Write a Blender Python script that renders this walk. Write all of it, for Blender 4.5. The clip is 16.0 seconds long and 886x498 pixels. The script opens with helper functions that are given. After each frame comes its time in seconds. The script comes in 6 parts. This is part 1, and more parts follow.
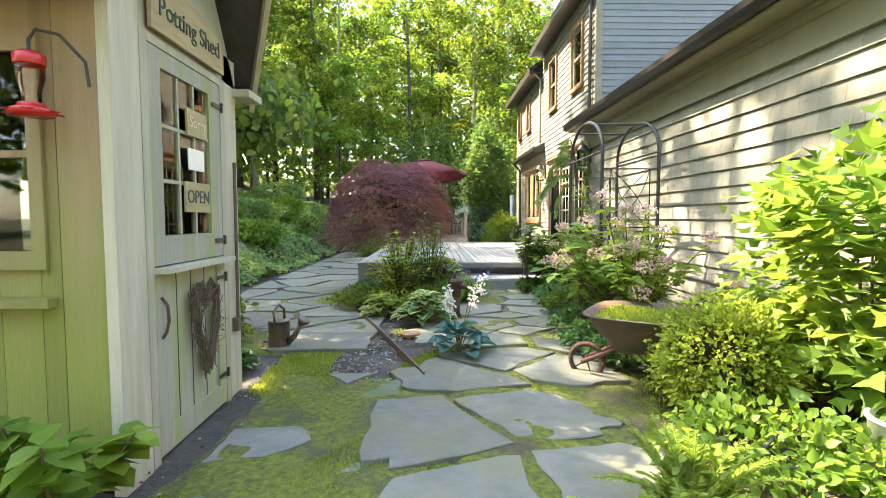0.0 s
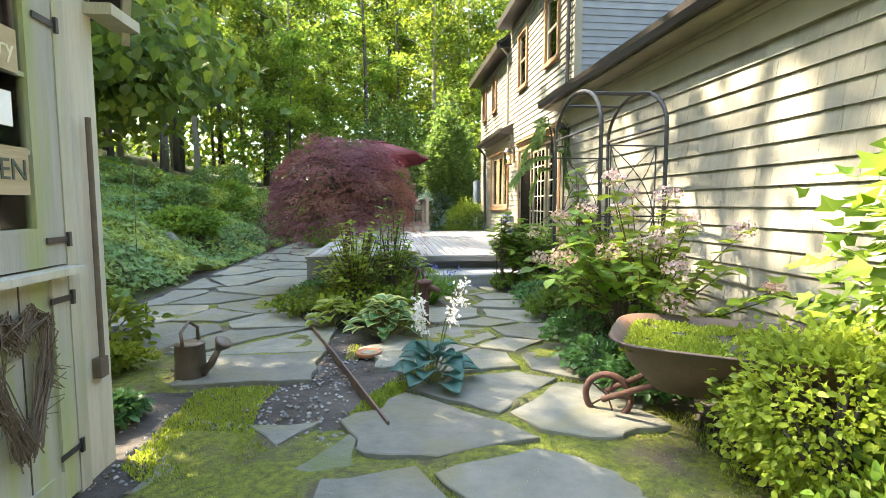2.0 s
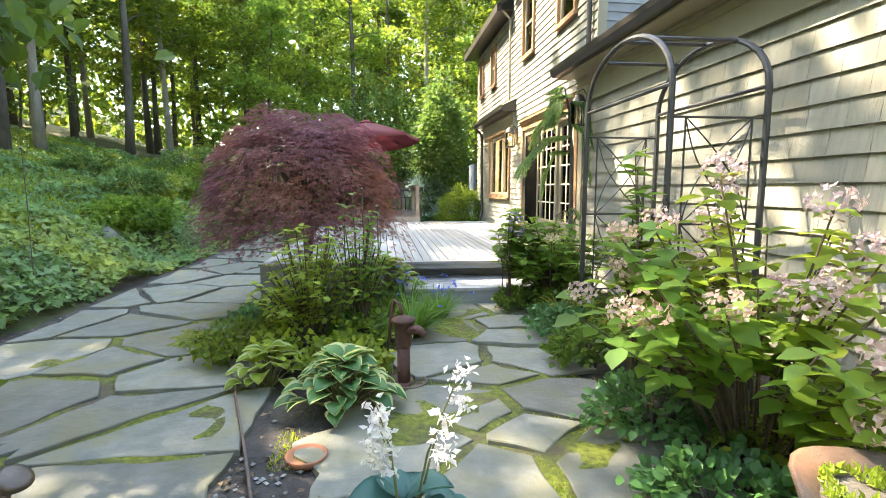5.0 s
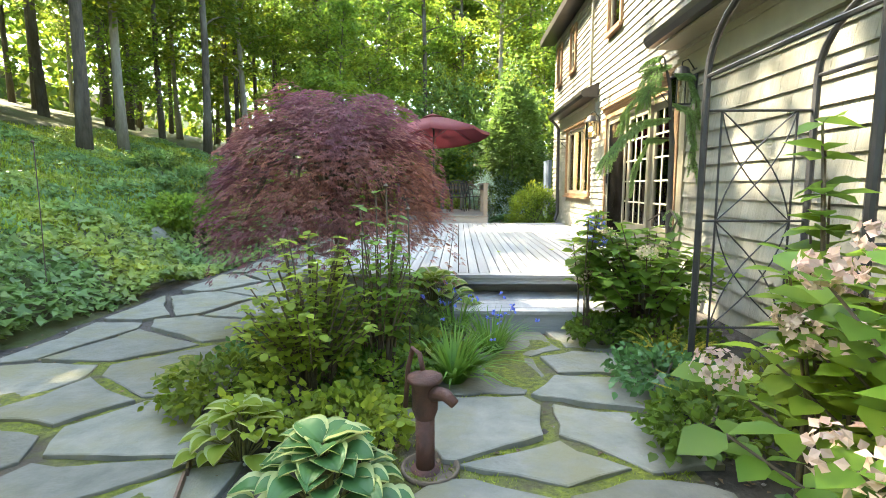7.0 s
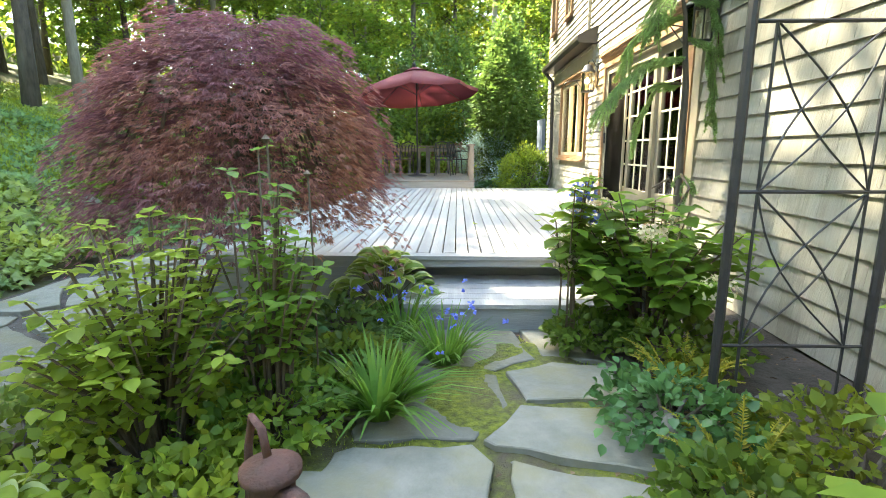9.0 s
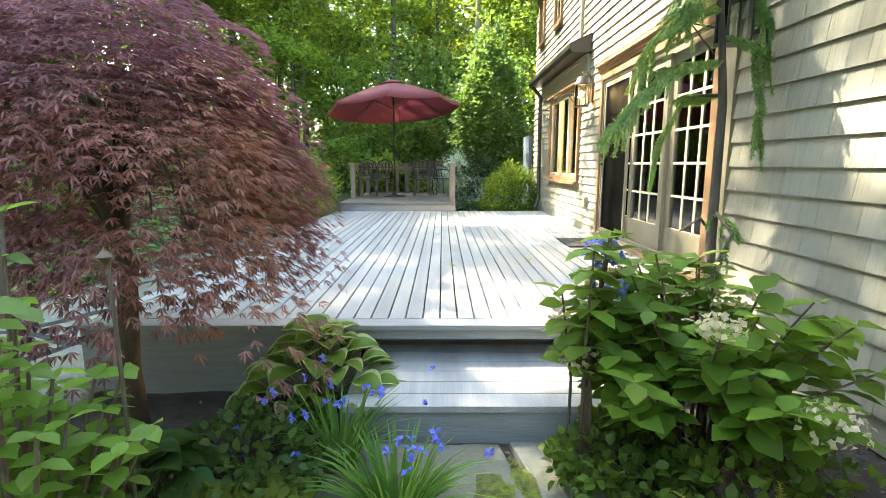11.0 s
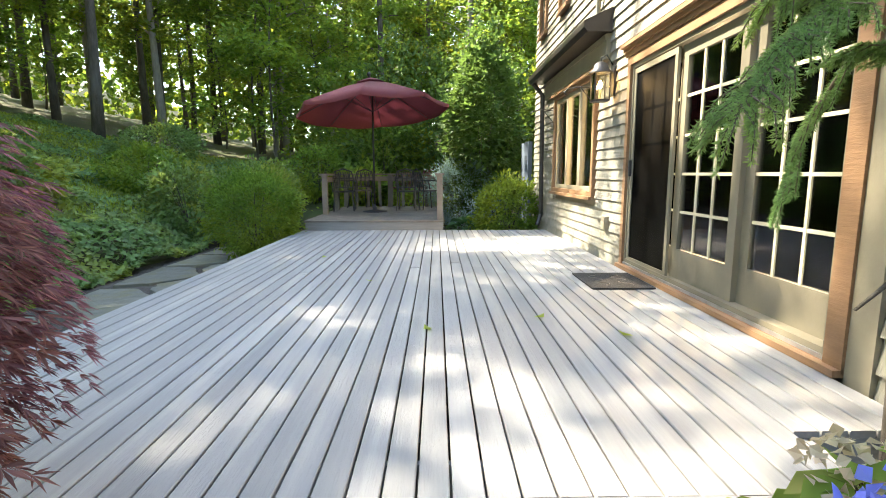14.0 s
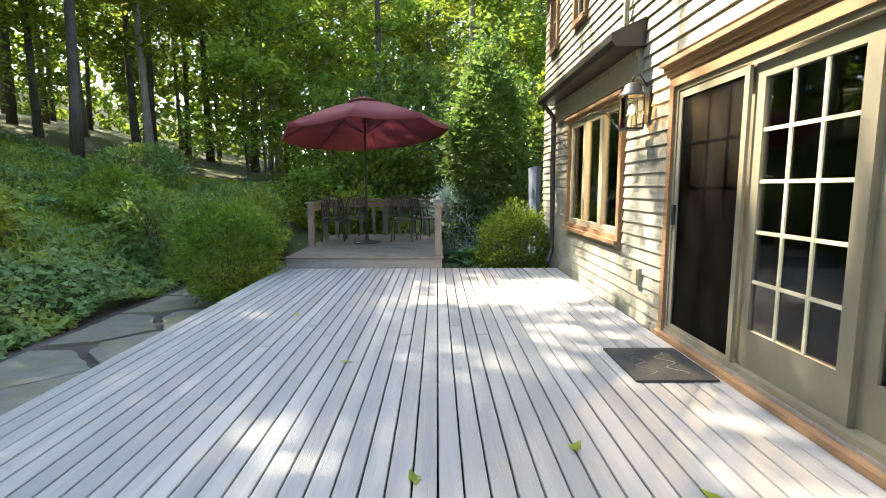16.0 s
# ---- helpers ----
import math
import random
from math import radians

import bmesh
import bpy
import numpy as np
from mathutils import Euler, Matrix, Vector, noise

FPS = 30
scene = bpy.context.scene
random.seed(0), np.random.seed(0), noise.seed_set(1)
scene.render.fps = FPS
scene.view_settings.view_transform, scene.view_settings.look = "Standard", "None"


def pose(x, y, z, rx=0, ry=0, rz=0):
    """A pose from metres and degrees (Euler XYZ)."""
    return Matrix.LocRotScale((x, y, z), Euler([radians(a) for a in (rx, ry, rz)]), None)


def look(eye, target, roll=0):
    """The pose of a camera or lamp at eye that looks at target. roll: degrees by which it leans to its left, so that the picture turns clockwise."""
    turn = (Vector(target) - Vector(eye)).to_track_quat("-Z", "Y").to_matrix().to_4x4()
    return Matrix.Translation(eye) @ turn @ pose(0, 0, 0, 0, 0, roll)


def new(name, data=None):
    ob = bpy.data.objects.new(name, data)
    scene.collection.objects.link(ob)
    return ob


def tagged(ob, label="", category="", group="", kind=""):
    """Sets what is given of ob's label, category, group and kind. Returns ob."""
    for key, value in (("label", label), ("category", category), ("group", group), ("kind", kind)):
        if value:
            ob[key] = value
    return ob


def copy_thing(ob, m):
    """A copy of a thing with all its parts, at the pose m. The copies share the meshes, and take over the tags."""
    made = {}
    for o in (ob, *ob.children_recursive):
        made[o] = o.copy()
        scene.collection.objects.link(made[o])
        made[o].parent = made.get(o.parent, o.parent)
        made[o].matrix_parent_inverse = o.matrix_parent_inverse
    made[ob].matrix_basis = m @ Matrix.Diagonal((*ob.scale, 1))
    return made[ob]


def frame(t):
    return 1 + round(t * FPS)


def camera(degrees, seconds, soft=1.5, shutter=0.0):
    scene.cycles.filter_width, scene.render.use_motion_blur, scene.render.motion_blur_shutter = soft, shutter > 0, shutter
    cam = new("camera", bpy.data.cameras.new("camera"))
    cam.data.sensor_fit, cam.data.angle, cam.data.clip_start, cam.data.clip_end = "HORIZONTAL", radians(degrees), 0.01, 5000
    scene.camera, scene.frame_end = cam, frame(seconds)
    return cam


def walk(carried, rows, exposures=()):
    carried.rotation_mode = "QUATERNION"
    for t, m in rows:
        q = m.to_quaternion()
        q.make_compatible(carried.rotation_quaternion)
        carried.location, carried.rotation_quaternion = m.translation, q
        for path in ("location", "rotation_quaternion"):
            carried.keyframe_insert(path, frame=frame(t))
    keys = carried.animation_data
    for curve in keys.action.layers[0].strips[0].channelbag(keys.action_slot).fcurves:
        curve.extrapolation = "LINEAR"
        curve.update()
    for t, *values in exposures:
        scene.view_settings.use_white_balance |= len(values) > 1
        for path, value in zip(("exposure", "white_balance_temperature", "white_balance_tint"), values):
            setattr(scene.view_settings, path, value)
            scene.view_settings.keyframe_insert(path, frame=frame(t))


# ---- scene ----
cam = camera(82.8, 16.0, 0.9)
METRES, EYE, TILT, LEAN, TURN = 9.0, 1.24, 0.0, 0.0, -1.3
ROWS = [
    (0.0, 0.0, 0.0, 0.0, -0.0, -3.52, 0.06),
    (0.5, 0.0009, 0.0253, -0.0016, -0.98, -3.78, 0.11),
    (1.0, -0.008, 0.0606, -0.0014, -2.1, -4.08, -0.09),
    (1.5, -0.0114, 0.0881, 0.0008, -3.49, -4.63, -0.08),
    (2.0, -0.0078, 0.1234, -0.0002, -4.8, -4.99, 0.03),
    (2.5, -0.0006, 0.1555, 0.0037, -5.9, -5.37, 0.12),
    (3.0, 0.0042, 0.1901, 0.0042, -6.91, -5.44, 0.08),
    (5.5, 0.0194, 0.3386, 0.0143, -4.15, -7.08, 0.02),
    (6.0, 0.0296, 0.374, 0.0139, -1.39, -6.98, 0.15),
    (6.5, 0.0367, 0.398, 0.0151, 1.38, -6.95, 0.21),
    (7.0, 0.0409, 0.43, 0.0116, 3.12, -7.05, 0.09),
    (7.5, 0.0438, 0.4619, 0.0096, 3.5, -8.55, 0.04),
    (8.0, 0.0554, 0.4905, 0.0082, 3.55, -10.07, 0.13),
    (8.5, 0.0729, 0.5197, 0.009, 3.42, -10.8, 0.33),
    (9.0, 0.0757, 0.5457, 0.0071, 2.9, -11.13, 0.08),
    (9.5, 0.0803, 0.5793, 0.0173, 2.52, -11.35, 0.06),
    (12.0, 0.0977, 0.7271, 0.0208, 0.58, -8.57, 0.08),
    (12.5, 0.1067, 0.7592, 0.0229, 0.59, -8.67, 0.32),
    (13.0, 0.1053, 0.7906, 0.0225, 0.63, -8.61, 0.24),
    (13.5, 0.0988, 0.8244, 0.0238, 0.61, -8.6, 0.06),
    (14.0, 0.0994, 0.8538, 0.0213, 0.6, -8.52, 0.15),
    (14.5, 0.1069, 0.8844, 0.0276, 0.61, -8.56, 0.37),
    (15.0, 0.109, 0.909, 0.0299, 0.67, -8.07, 0.23),
    (15.5, 0.1039, 0.9457, 0.0332, 0.68, -7.7, 0.11),
    (16.0, 0.1013, 0.9721, 0.0511, 0.68, -6.98, 0.0),
]
walk(cam, [(t, pose(0, 0, EYE, TILT, LEAN, TURN) @ pose(METRES * x, METRES * y, METRES * z, 90 + pitch, roll, yaw)) for t, x, y, z, yaw, pitch, roll in ROWS],
     [(0.0, 3.45, 7800, 7), (5.0, 3.55, 7600, 7), (8.5, 3.85, 7600, 2), (12.0, 3.45, 7400, 2), (15.0, 3.0, 7200, 8), (16.0, 3.0, 7200, 8)])

# ---- world, sun ----
SUN = Vector((-0.80, 0.46, 1.08)).normalized()
world = bpy.data.worlds.new("sky")
scene.world = world
world.use_nodes = True
wn = world.node_tree
sky = wn.nodes.new("ShaderNodeTexSky")
sky.sky_type = "NISHITA"
sky.sun_disc = False
sky.sun_elevation = math.asin(SUN.z)
sky.sun_rotation = math.atan2(SUN.x, SUN.y)
wn.links.new(sky.outputs[0], wn.nodes["Background"].inputs[0])
wn.nodes["Background"].inputs[1].default_value = 0.15
sun = new("sun", bpy.data.lights.new("sun", "SUN"))
sun.data.energy, sun.data.angle, sun.data.color = 3.7, radians(0.6), (1.0, 0.93, 0.82)
sun.matrix_world = look((0, 0, 30), Vector((0, 0, 30)) - SUN)


# ---- materials ----
def mat(name, c1, c2=None, rough=0.7, scale=6.0, bump=0.15, metal=0.0, stretch=(1, 1, 1), c3=None, big=1.2, rand=0.12, leaf=0.0, spec=0.5, island=False, algae=None):
    """Two colours mixed by fine noise, a third by broad patches, relief, and a random shift from piece to piece."""
    m = bpy.data.materials.new(name)
    m.use_nodes = True
    nt = m.node_tree
    bsdf, out = nt.nodes["Principled BSDF"], nt.nodes["Material Output"]
    c2 = c2 or tuple(v * 0.75 for v in c1)
    tc = nt.nodes.new("ShaderNodeNewGeometry")
    mp = nt.nodes.new("ShaderNodeMapping")
    mp.inputs["Scale"].default_value = stretch
    nt.links.new(tc.outputs["Position"], mp.inputs[0])

    def tex(s, detail, rough_=0.6):
        n = nt.nodes.new("ShaderNodeTexNoise")
        n.inputs["Scale"].default_value, n.inputs["Detail"].default_value, n.inputs["Roughness"].default_value = s, detail, rough_
        nt.links.new(mp.outputs[0], n.inputs[0])
        return n

    def ramp(n, a, b):
        r = nt.nodes.new("ShaderNodeMapRange")
        r.inputs[1].default_value, r.inputs[2].default_value = a, b
        nt.links.new(n, r.inputs[0])
        return r.outputs[0]

    def mix(f, a, b):
        x = nt.nodes.new("ShaderNodeMix")
        x.data_type = "RGBA"
        nt.links.new(f, x.inputs[0])
        for v, i in ((a, 6), (b, 7)):
            if isinstance(v, tuple):
                x.inputs[i].default_value = (*v, 1)
            else:
                nt.links.new(v, x.inputs[i])
        return x.outputs[2]

    fine = tex(scale, 6)
    col = mix(ramp(fine.outputs[0], 0.3, 0.7), c1, c2)
    if c3:
        col = mix(ramp(tex(big, 4).outputs[0], 0.47, 0.66), col, c3)
    if algae:
        # a green film that climbs unevenly from the damp ground
        sp, ad = nt.nodes.new("ShaderNodeSeparateXYZ"), nt.nodes.new("ShaderNodeMath")
        nt.links.new(tc.outputs["Position"], sp.inputs[0])
        ad.operation = "MULTIPLY_ADD"
        nt.links.new(tex(0.9, 4).outputs[0], ad.inputs[0])
        ad.inputs[1].default_value = -1.8
        nt.links.new(sp.outputs[2], ad.inputs[2])
        col = mix(ramp(ad.outputs[0], 0.75, -0.25), col, algae)
    oi = nt.nodes.new("ShaderNodeObjectInfo")
    hsv = nt.nodes.new("ShaderNodeHueSaturation")
    val = nt.nodes.new("ShaderNodeMapRange")
    val.inputs[3].default_value, val.inputs[4].default_value = 1 - rand, 1 + rand
    nt.links.new((tc if island else oi).outputs["Random Per Island" if island else "Random"], val.inputs[0])
    nt.links.new(val.outputs[0], hsv.inputs["Value"])
    nt.links.new(col, hsv.inputs["Color"])
    nt.links.new(hsv.outputs[0], bsdf.inputs["Base Color"])
    bsdf.inputs["Roughness"].default_value, bsdf.inputs["Metallic"].default_value = rough, metal
    bsdf.inputs["Specular IOR Level"].default_value = spec
    if bump:
        b = nt.nodes.new("ShaderNodeBump")
        b.inputs["Strength"].default_value, b.inputs["Distance"].default_value = bump, 0.02
        nt.links.new(tex(scale * 3, 5).outputs[0], b.inputs["Height"])
        nt.links.new(b.outputs[0], bsdf.inputs["Normal"])
    if leaf:
        tr, mx = nt.nodes.new("ShaderNodeBsdfTranslucent"), nt.nodes.new("ShaderNodeMixShader")
        br = nt.nodes.new("ShaderNodeHueSaturation")
        br.inputs["Value"].default_value, br.inputs["Hue"].default_value = 1.5, 0.485
        nt.links.new(hsv.outputs[0], br.inputs["Color"])
        nt.links.new(br.outputs[0], tr.inputs[0])
        mx.inputs[0].default_value = leaf
        nt.links.new(bsdf.outputs[0], mx.inputs[1])
        nt.links.new(tr.outputs[0], mx.inputs[2])
        nt.links.new(mx.outputs[0], out.inputs[0])
    return m


def leafmat(name, c1, c2=None, c3=None, rough=0.5, t=0.45, rand=0.3):
    return mat(name, c1, c2, rough, 1.5, 0, c3=c3, big=0.6, rand=rand, leaf=t, spec=0.35, island=True)


def glass(name, tint=(1, 1, 1), rough=0.0):
    m = bpy.data.materials.new(name)
    m.use_nodes = True
    nt = m.node_tree
    g, t, x, f = (nt.nodes.new("ShaderNode" + k) for k in ("BsdfGlossy", "BsdfTransparent", "MixShader", "Fresnel"))
    g.inputs["Roughness"].default_value = rough
    t.inputs[0].default_value = (*tint, 1)
    f.inputs[0].default_value = 1.6
    nt.links.new(f.outputs[0], x.inputs[0])
    nt.links.new(t.outputs[0], x.inputs[1])
    nt.links.new(g.outputs[0], x.inputs[2])
    nt.links.new(x.outputs[0], nt.nodes["Material Output"].inputs[0])
    return m


def glow(name, c, s):
    m = bpy.data.materials.new(name)
    m.use_nodes = True
    b = m.node_tree.nodes["Principled BSDF"]
    b.inputs["Base Color"].default_value = (*c, 1)
    b.inputs["Emission Color"].default_value = (*c, 1)
    b.inputs["Emission Strength"].default_value = s
    return m


SOIL = mat("soil", (0.075, 0.062, 0.052), (0.035, 0.028, 0.023), 0.95, 9, 0.9, c3=(0.10, 0.085, 0.07), big=1.6)
GROUND = mat("woodland_ground", (0.09, 0.075, 0.04), (0.05, 0.06, 0.02), 0.95, 4, 0.8, c3=(0.06, 0.085, 0.02), big=0.5)
MOSS = mat("moss", (0.21, 0.235, 0.022), (0.06, 0.068, 0.016), 0.95, 26, 1.0, c3=(0.09, 0.072, 0.048), big=2.2)
STONE = mat("bluestone", (0.20, 0.19, 0.155), (0.125, 0.125, 0.10), 0.8, 7, 0.5, c3=(0.17, 0.155, 0.09), big=2.4, rand=0.2)
ROCK = mat("fieldstone", (0.22, 0.20, 0.17), (0.13, 0.13, 0.11), 0.9, 6, 0.7, c3=(0.12, 0.14, 0.06), big=2)
DECK = mat("deck_board", (0.30, 0.29, 0.278), (0.27, 0.262, 0.252), 0.62, 5, 0.25, stretch=(8, 0.5, 8), c3=(0.38, 0.36, 0.33), big=0.8, rand=0.09)
DECKTRIM = mat("deck_trim", (0.29, 0.28, 0.27), (0.22, 0.215, 0.21), 0.6, 5, 0.25, stretch=(0.6, 8, 8))
RAIL = mat("rail_wood", (0.20, 0.175, 0.15), (0.13, 0.115, 0.10), 0.75, 6, 0.3)
SHINGLE = mat("shingle", (0.31, 0.285, 0.225), (0.24, 0.22, 0.175), 0.85, 5, 0.4, stretch=(4, 4, 0.5), c3=(0.27, 0.26, 0.215), big=0.9, rand=0.13)
SHINGLE_B = mat("shingle_joined", (0.31, 0.285, 0.225), (0.24, 0.22, 0.175), 0.85, 5, 0.4, stretch=(4, 4, 0.5), c3=(0.27, 0.26, 0.215), big=0.9, rand=0.13, island=True)
CLAP = mat("gable_clapboard", (0.23, 0.235, 0.24), (0.19, 0.195, 0.20), 0.7, 4, 0.15)
TRIM = mat("painted_trim", (0.30, 0.26, 0.18), (0.25, 0.215, 0.15), 0.6, 4, 0.12)
SASH = mat("sash_paint", (0.23, 0.20, 0.14), (0.19, 0.165, 0.115), 0.5, 4, 0.1)
CEDAR = mat("cedar_trim", (0.31, 0.175, 0.09), (0.22, 0.12, 0.06), 0.6, 7, 0.2, stretch=(5, 0.6, 5))
GUTTER = mat("brown_gutter", (0.045, 0.035, 0.032), (0.03, 0.025, 0.022), 0.4, 4, 0.05)
ROOFM = mat("roof_shingle", (0.06, 0.055, 0.055), (0.035, 0.033, 0.033), 0.9, 8, 0.6)
IRON = mat("black_iron", (0.018, 0.018, 0.022), (0.03, 0.028, 0.028), 0.5, 10, 0.15, spec=0.6)
RUST = mat("rusty_iron", (0.115, 0.045, 0.032), (0.06, 0.032, 0.025), 0.8, 12, 0.5)
RUSTPAN = mat("weathered_steel", (0.13, 0.085, 0.06), (0.075, 0.055, 0.045), 0.65, 9, 0.4, c3=(0.16, 0.08, 0.045), big=3)
TIN = mat("galvanised_tin", (0.15, 0.12, 0.095), (0.09, 0.07, 0.055), 0.45, 9, 0.3, metal=0.6)
SHEDWALL = mat("shed_board", (0.30, 0.20, 0.13), (0.22, 0.16, 0.09), 0.85, 3, 0.4, stretch=(5, 5, 0.4), c3=(0.25, 0.19, 0.06), big=0.5, algae=(0.19, 0.205, 0.045))
SHEDTRIM = mat("shed_trim", (0.46, 0.42, 0.33), (0.35, 0.32, 0.25), 0.75, 4, 0.35, stretch=(5, 5, 0.5), c3=(0.36, 0.35, 0.22), big=1.5)
SHEDDOOR = mat("shed_door", (0.38, 0.36, 0.30), (0.29, 0.28, 0.23), 0.75, 4, 0.3, stretch=(5, 5, 0.5), c3=(0.30, 0.33, 0.14), big=1.3)
SIGNWOOD = mat("sign_wood", (0.42, 0.33, 0.19), (0.32, 0.24, 0.13), 0.8, 6, 0.3, stretch=(4, 0.6, 4))
TWIG = mat("twig", (0.15, 0.11, 0.075), (0.09, 0.065, 0.045), 0.9, 12, 0.4)
BARK = mat("bark", (0.11, 0.09, 0.07), (0.055, 0.045, 0.037), 0.95, 7, 1.0, stretch=(2, 2, 0.5), c3=(0.13, 0.12, 0.10), big=1.2)
BARK_L = mat("pale_bark", (0.28, 0.25, 0.20), (0.18, 0.16, 0.13), 0.9, 7, 0.7, stretch=(2, 2, 0.5))
STEM = mat("green_stem", (0.16, 0.17, 0.05), (0.10, 0.09, 0.04), 0.7, 9, 0)
CANVAS = mat("burgundy_canvas", (0.19, 0.04, 0.045), (0.155, 0.032, 0.036), 0.85, 30, 0.1, leaf=0.08)
TERRA = mat("terracotta", (0.40, 0.16, 0.08), (0.30, 0.12, 0.06), 0.85, 9, 0.3)
RED = mat("red_plastic", (0.55, 0.02, 0.025), (0.48, 0.015, 0.02), 0.25, 4, 0)
WHITE = mat("white_paint", (0.75, 0.74, 0.70), (0.66, 0.65, 0.6), 0.5, 5, 0.1)
DARKPAINT = mat("sign_letter_paint", (0.035, 0.05, 0.035), (0.05, 0.06, 0.04), 0.7, 9, 0)
CREAM = mat("cream_paint", (0.66, 0.60, 0.42), (0.55, 0.49, 0.33), 0.7, 9, 0)
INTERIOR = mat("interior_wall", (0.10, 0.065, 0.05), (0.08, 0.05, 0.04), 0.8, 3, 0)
INTFLOOR = mat("interior_floor", (0.16, 0.08, 0.045), (0.11, 0.055, 0.03), 0.35, 5, 0.1)
RUBBER = mat("doormat_rubber", (0.055, 0.05, 0.045), (0.035, 0.033, 0.03), 0.9, 40, 0.6)
BLUEGREY = mat("blue_grey_door_paint", (0.10, 0.13, 0.17), (0.08, 0.10, 0.13), 0.6, 5, 0.1)
GLASS = glass("window_glass", (0.92, 0.95, 0.93))
SCREEN = glass("insect_screen", (0.62, 0.62, 0.62), 0.4)
for nd in SCREEN.node_tree.nodes:
    if nd.type == "BSDF_GLOSSY":
        nd.inputs[0].default_value = (0.09, 0.09, 0.09, 1)
BULB = glow("bulb", (1.0, 0.62, 0.25), 25.0)

L_FOREST = leafmat("forest_leaf", (0.115, 0.185, 0.024), (0.06, 0.115, 0.02), (0.19, 0.22, 0.02), t=0.55)
L_DARK = leafmat("dark_leaf", (0.10, 0.17, 0.035), (0.06, 0.12, 0.028), t=0.5)
L_BRIGHT = leafmat("bright_leaf", (0.16, 0.27, 0.035), (0.095, 0.185, 0.03), (0.23, 0.29, 0.035), t=0.52)
L_IVY = leafmat("ivy_leaf", (0.16, 0.26, 0.075), (0.11, 0.195, 0.06), (0.30, 0.33, 0.045), rough=0.4, t=0.42)
L_MAPLE = leafmat("red_maple_leaf", (0.25, 0.10, 0.10), (0.165, 0.075, 0.095), (0.34, 0.165, 0.09), rough=0.75, t=0.45, rand=0.4)
L_HOSTA = leafmat("hosta_leaf", (0.085, 0.19, 0.055), (0.055, 0.14, 0.045), rough=0.4, t=0.35, rand=0.2)
L_HOSTA_B = leafmat("blue_hosta_leaf", (0.07, 0.17, 0.14), (0.05, 0.13, 0.11), rough=0.45, t=0.3, rand=0.2)
L_EDGE = leafmat("cream_leaf_edge", (0.42, 0.45, 0.20), (0.34, 0.40, 0.15), rough=0.45, t=0.35, rand=0.15)
L_YELLOW = leafmat("yellow_green_leaf", (0.29, 0.345, 0.045), (0.18, 0.26, 0.035), t=0.52)
L_SPRUCE = leafmat("spruce_needle", (0.19, 0.31, 0.085), (0.11, 0.22, 0.075), (0.27, 0.36, 0.08), t=0.45)
L_BLUESPRUCE = leafmat("blue_spruce_needle", (0.26, 0.36, 0.33), (0.17, 0.26, 0.24), t=0.3)
L_GRASS = leafmat("grass_blade", (0.14, 0.27, 0.04), (0.085, 0.19, 0.03), t=0.45)
L_FEATHER = leafmat("feathery_leaf", (0.34, 0.31, 0.035), (0.22, 0.23, 0.03), t=0.45)
P_PINK = leafmat("pink_petal", (0.52, 0.34, 0.32), (0.45, 0.36, 0.22), (0.55, 0.40, 0.45), t=0.4, rand=0.2)
P_WHITE = leafmat("white_petal", (0.72, 0.68, 0.70), (0.66, 0.62, 0.55), t=0.4, rand=0.1)
P_CREAM = leafmat("cream_pink_petal", (0.50, 0.46, 0.33), (0.42, 0.38, 0.20), (0.55, 0.40, 0.42), t=0.4, rand=0.2)
P_BLUE = leafmat("blue_petal", (0.12, 0.16, 0.62), (0.18, 0.20, 0.66), t=0.4, rand=0.2)


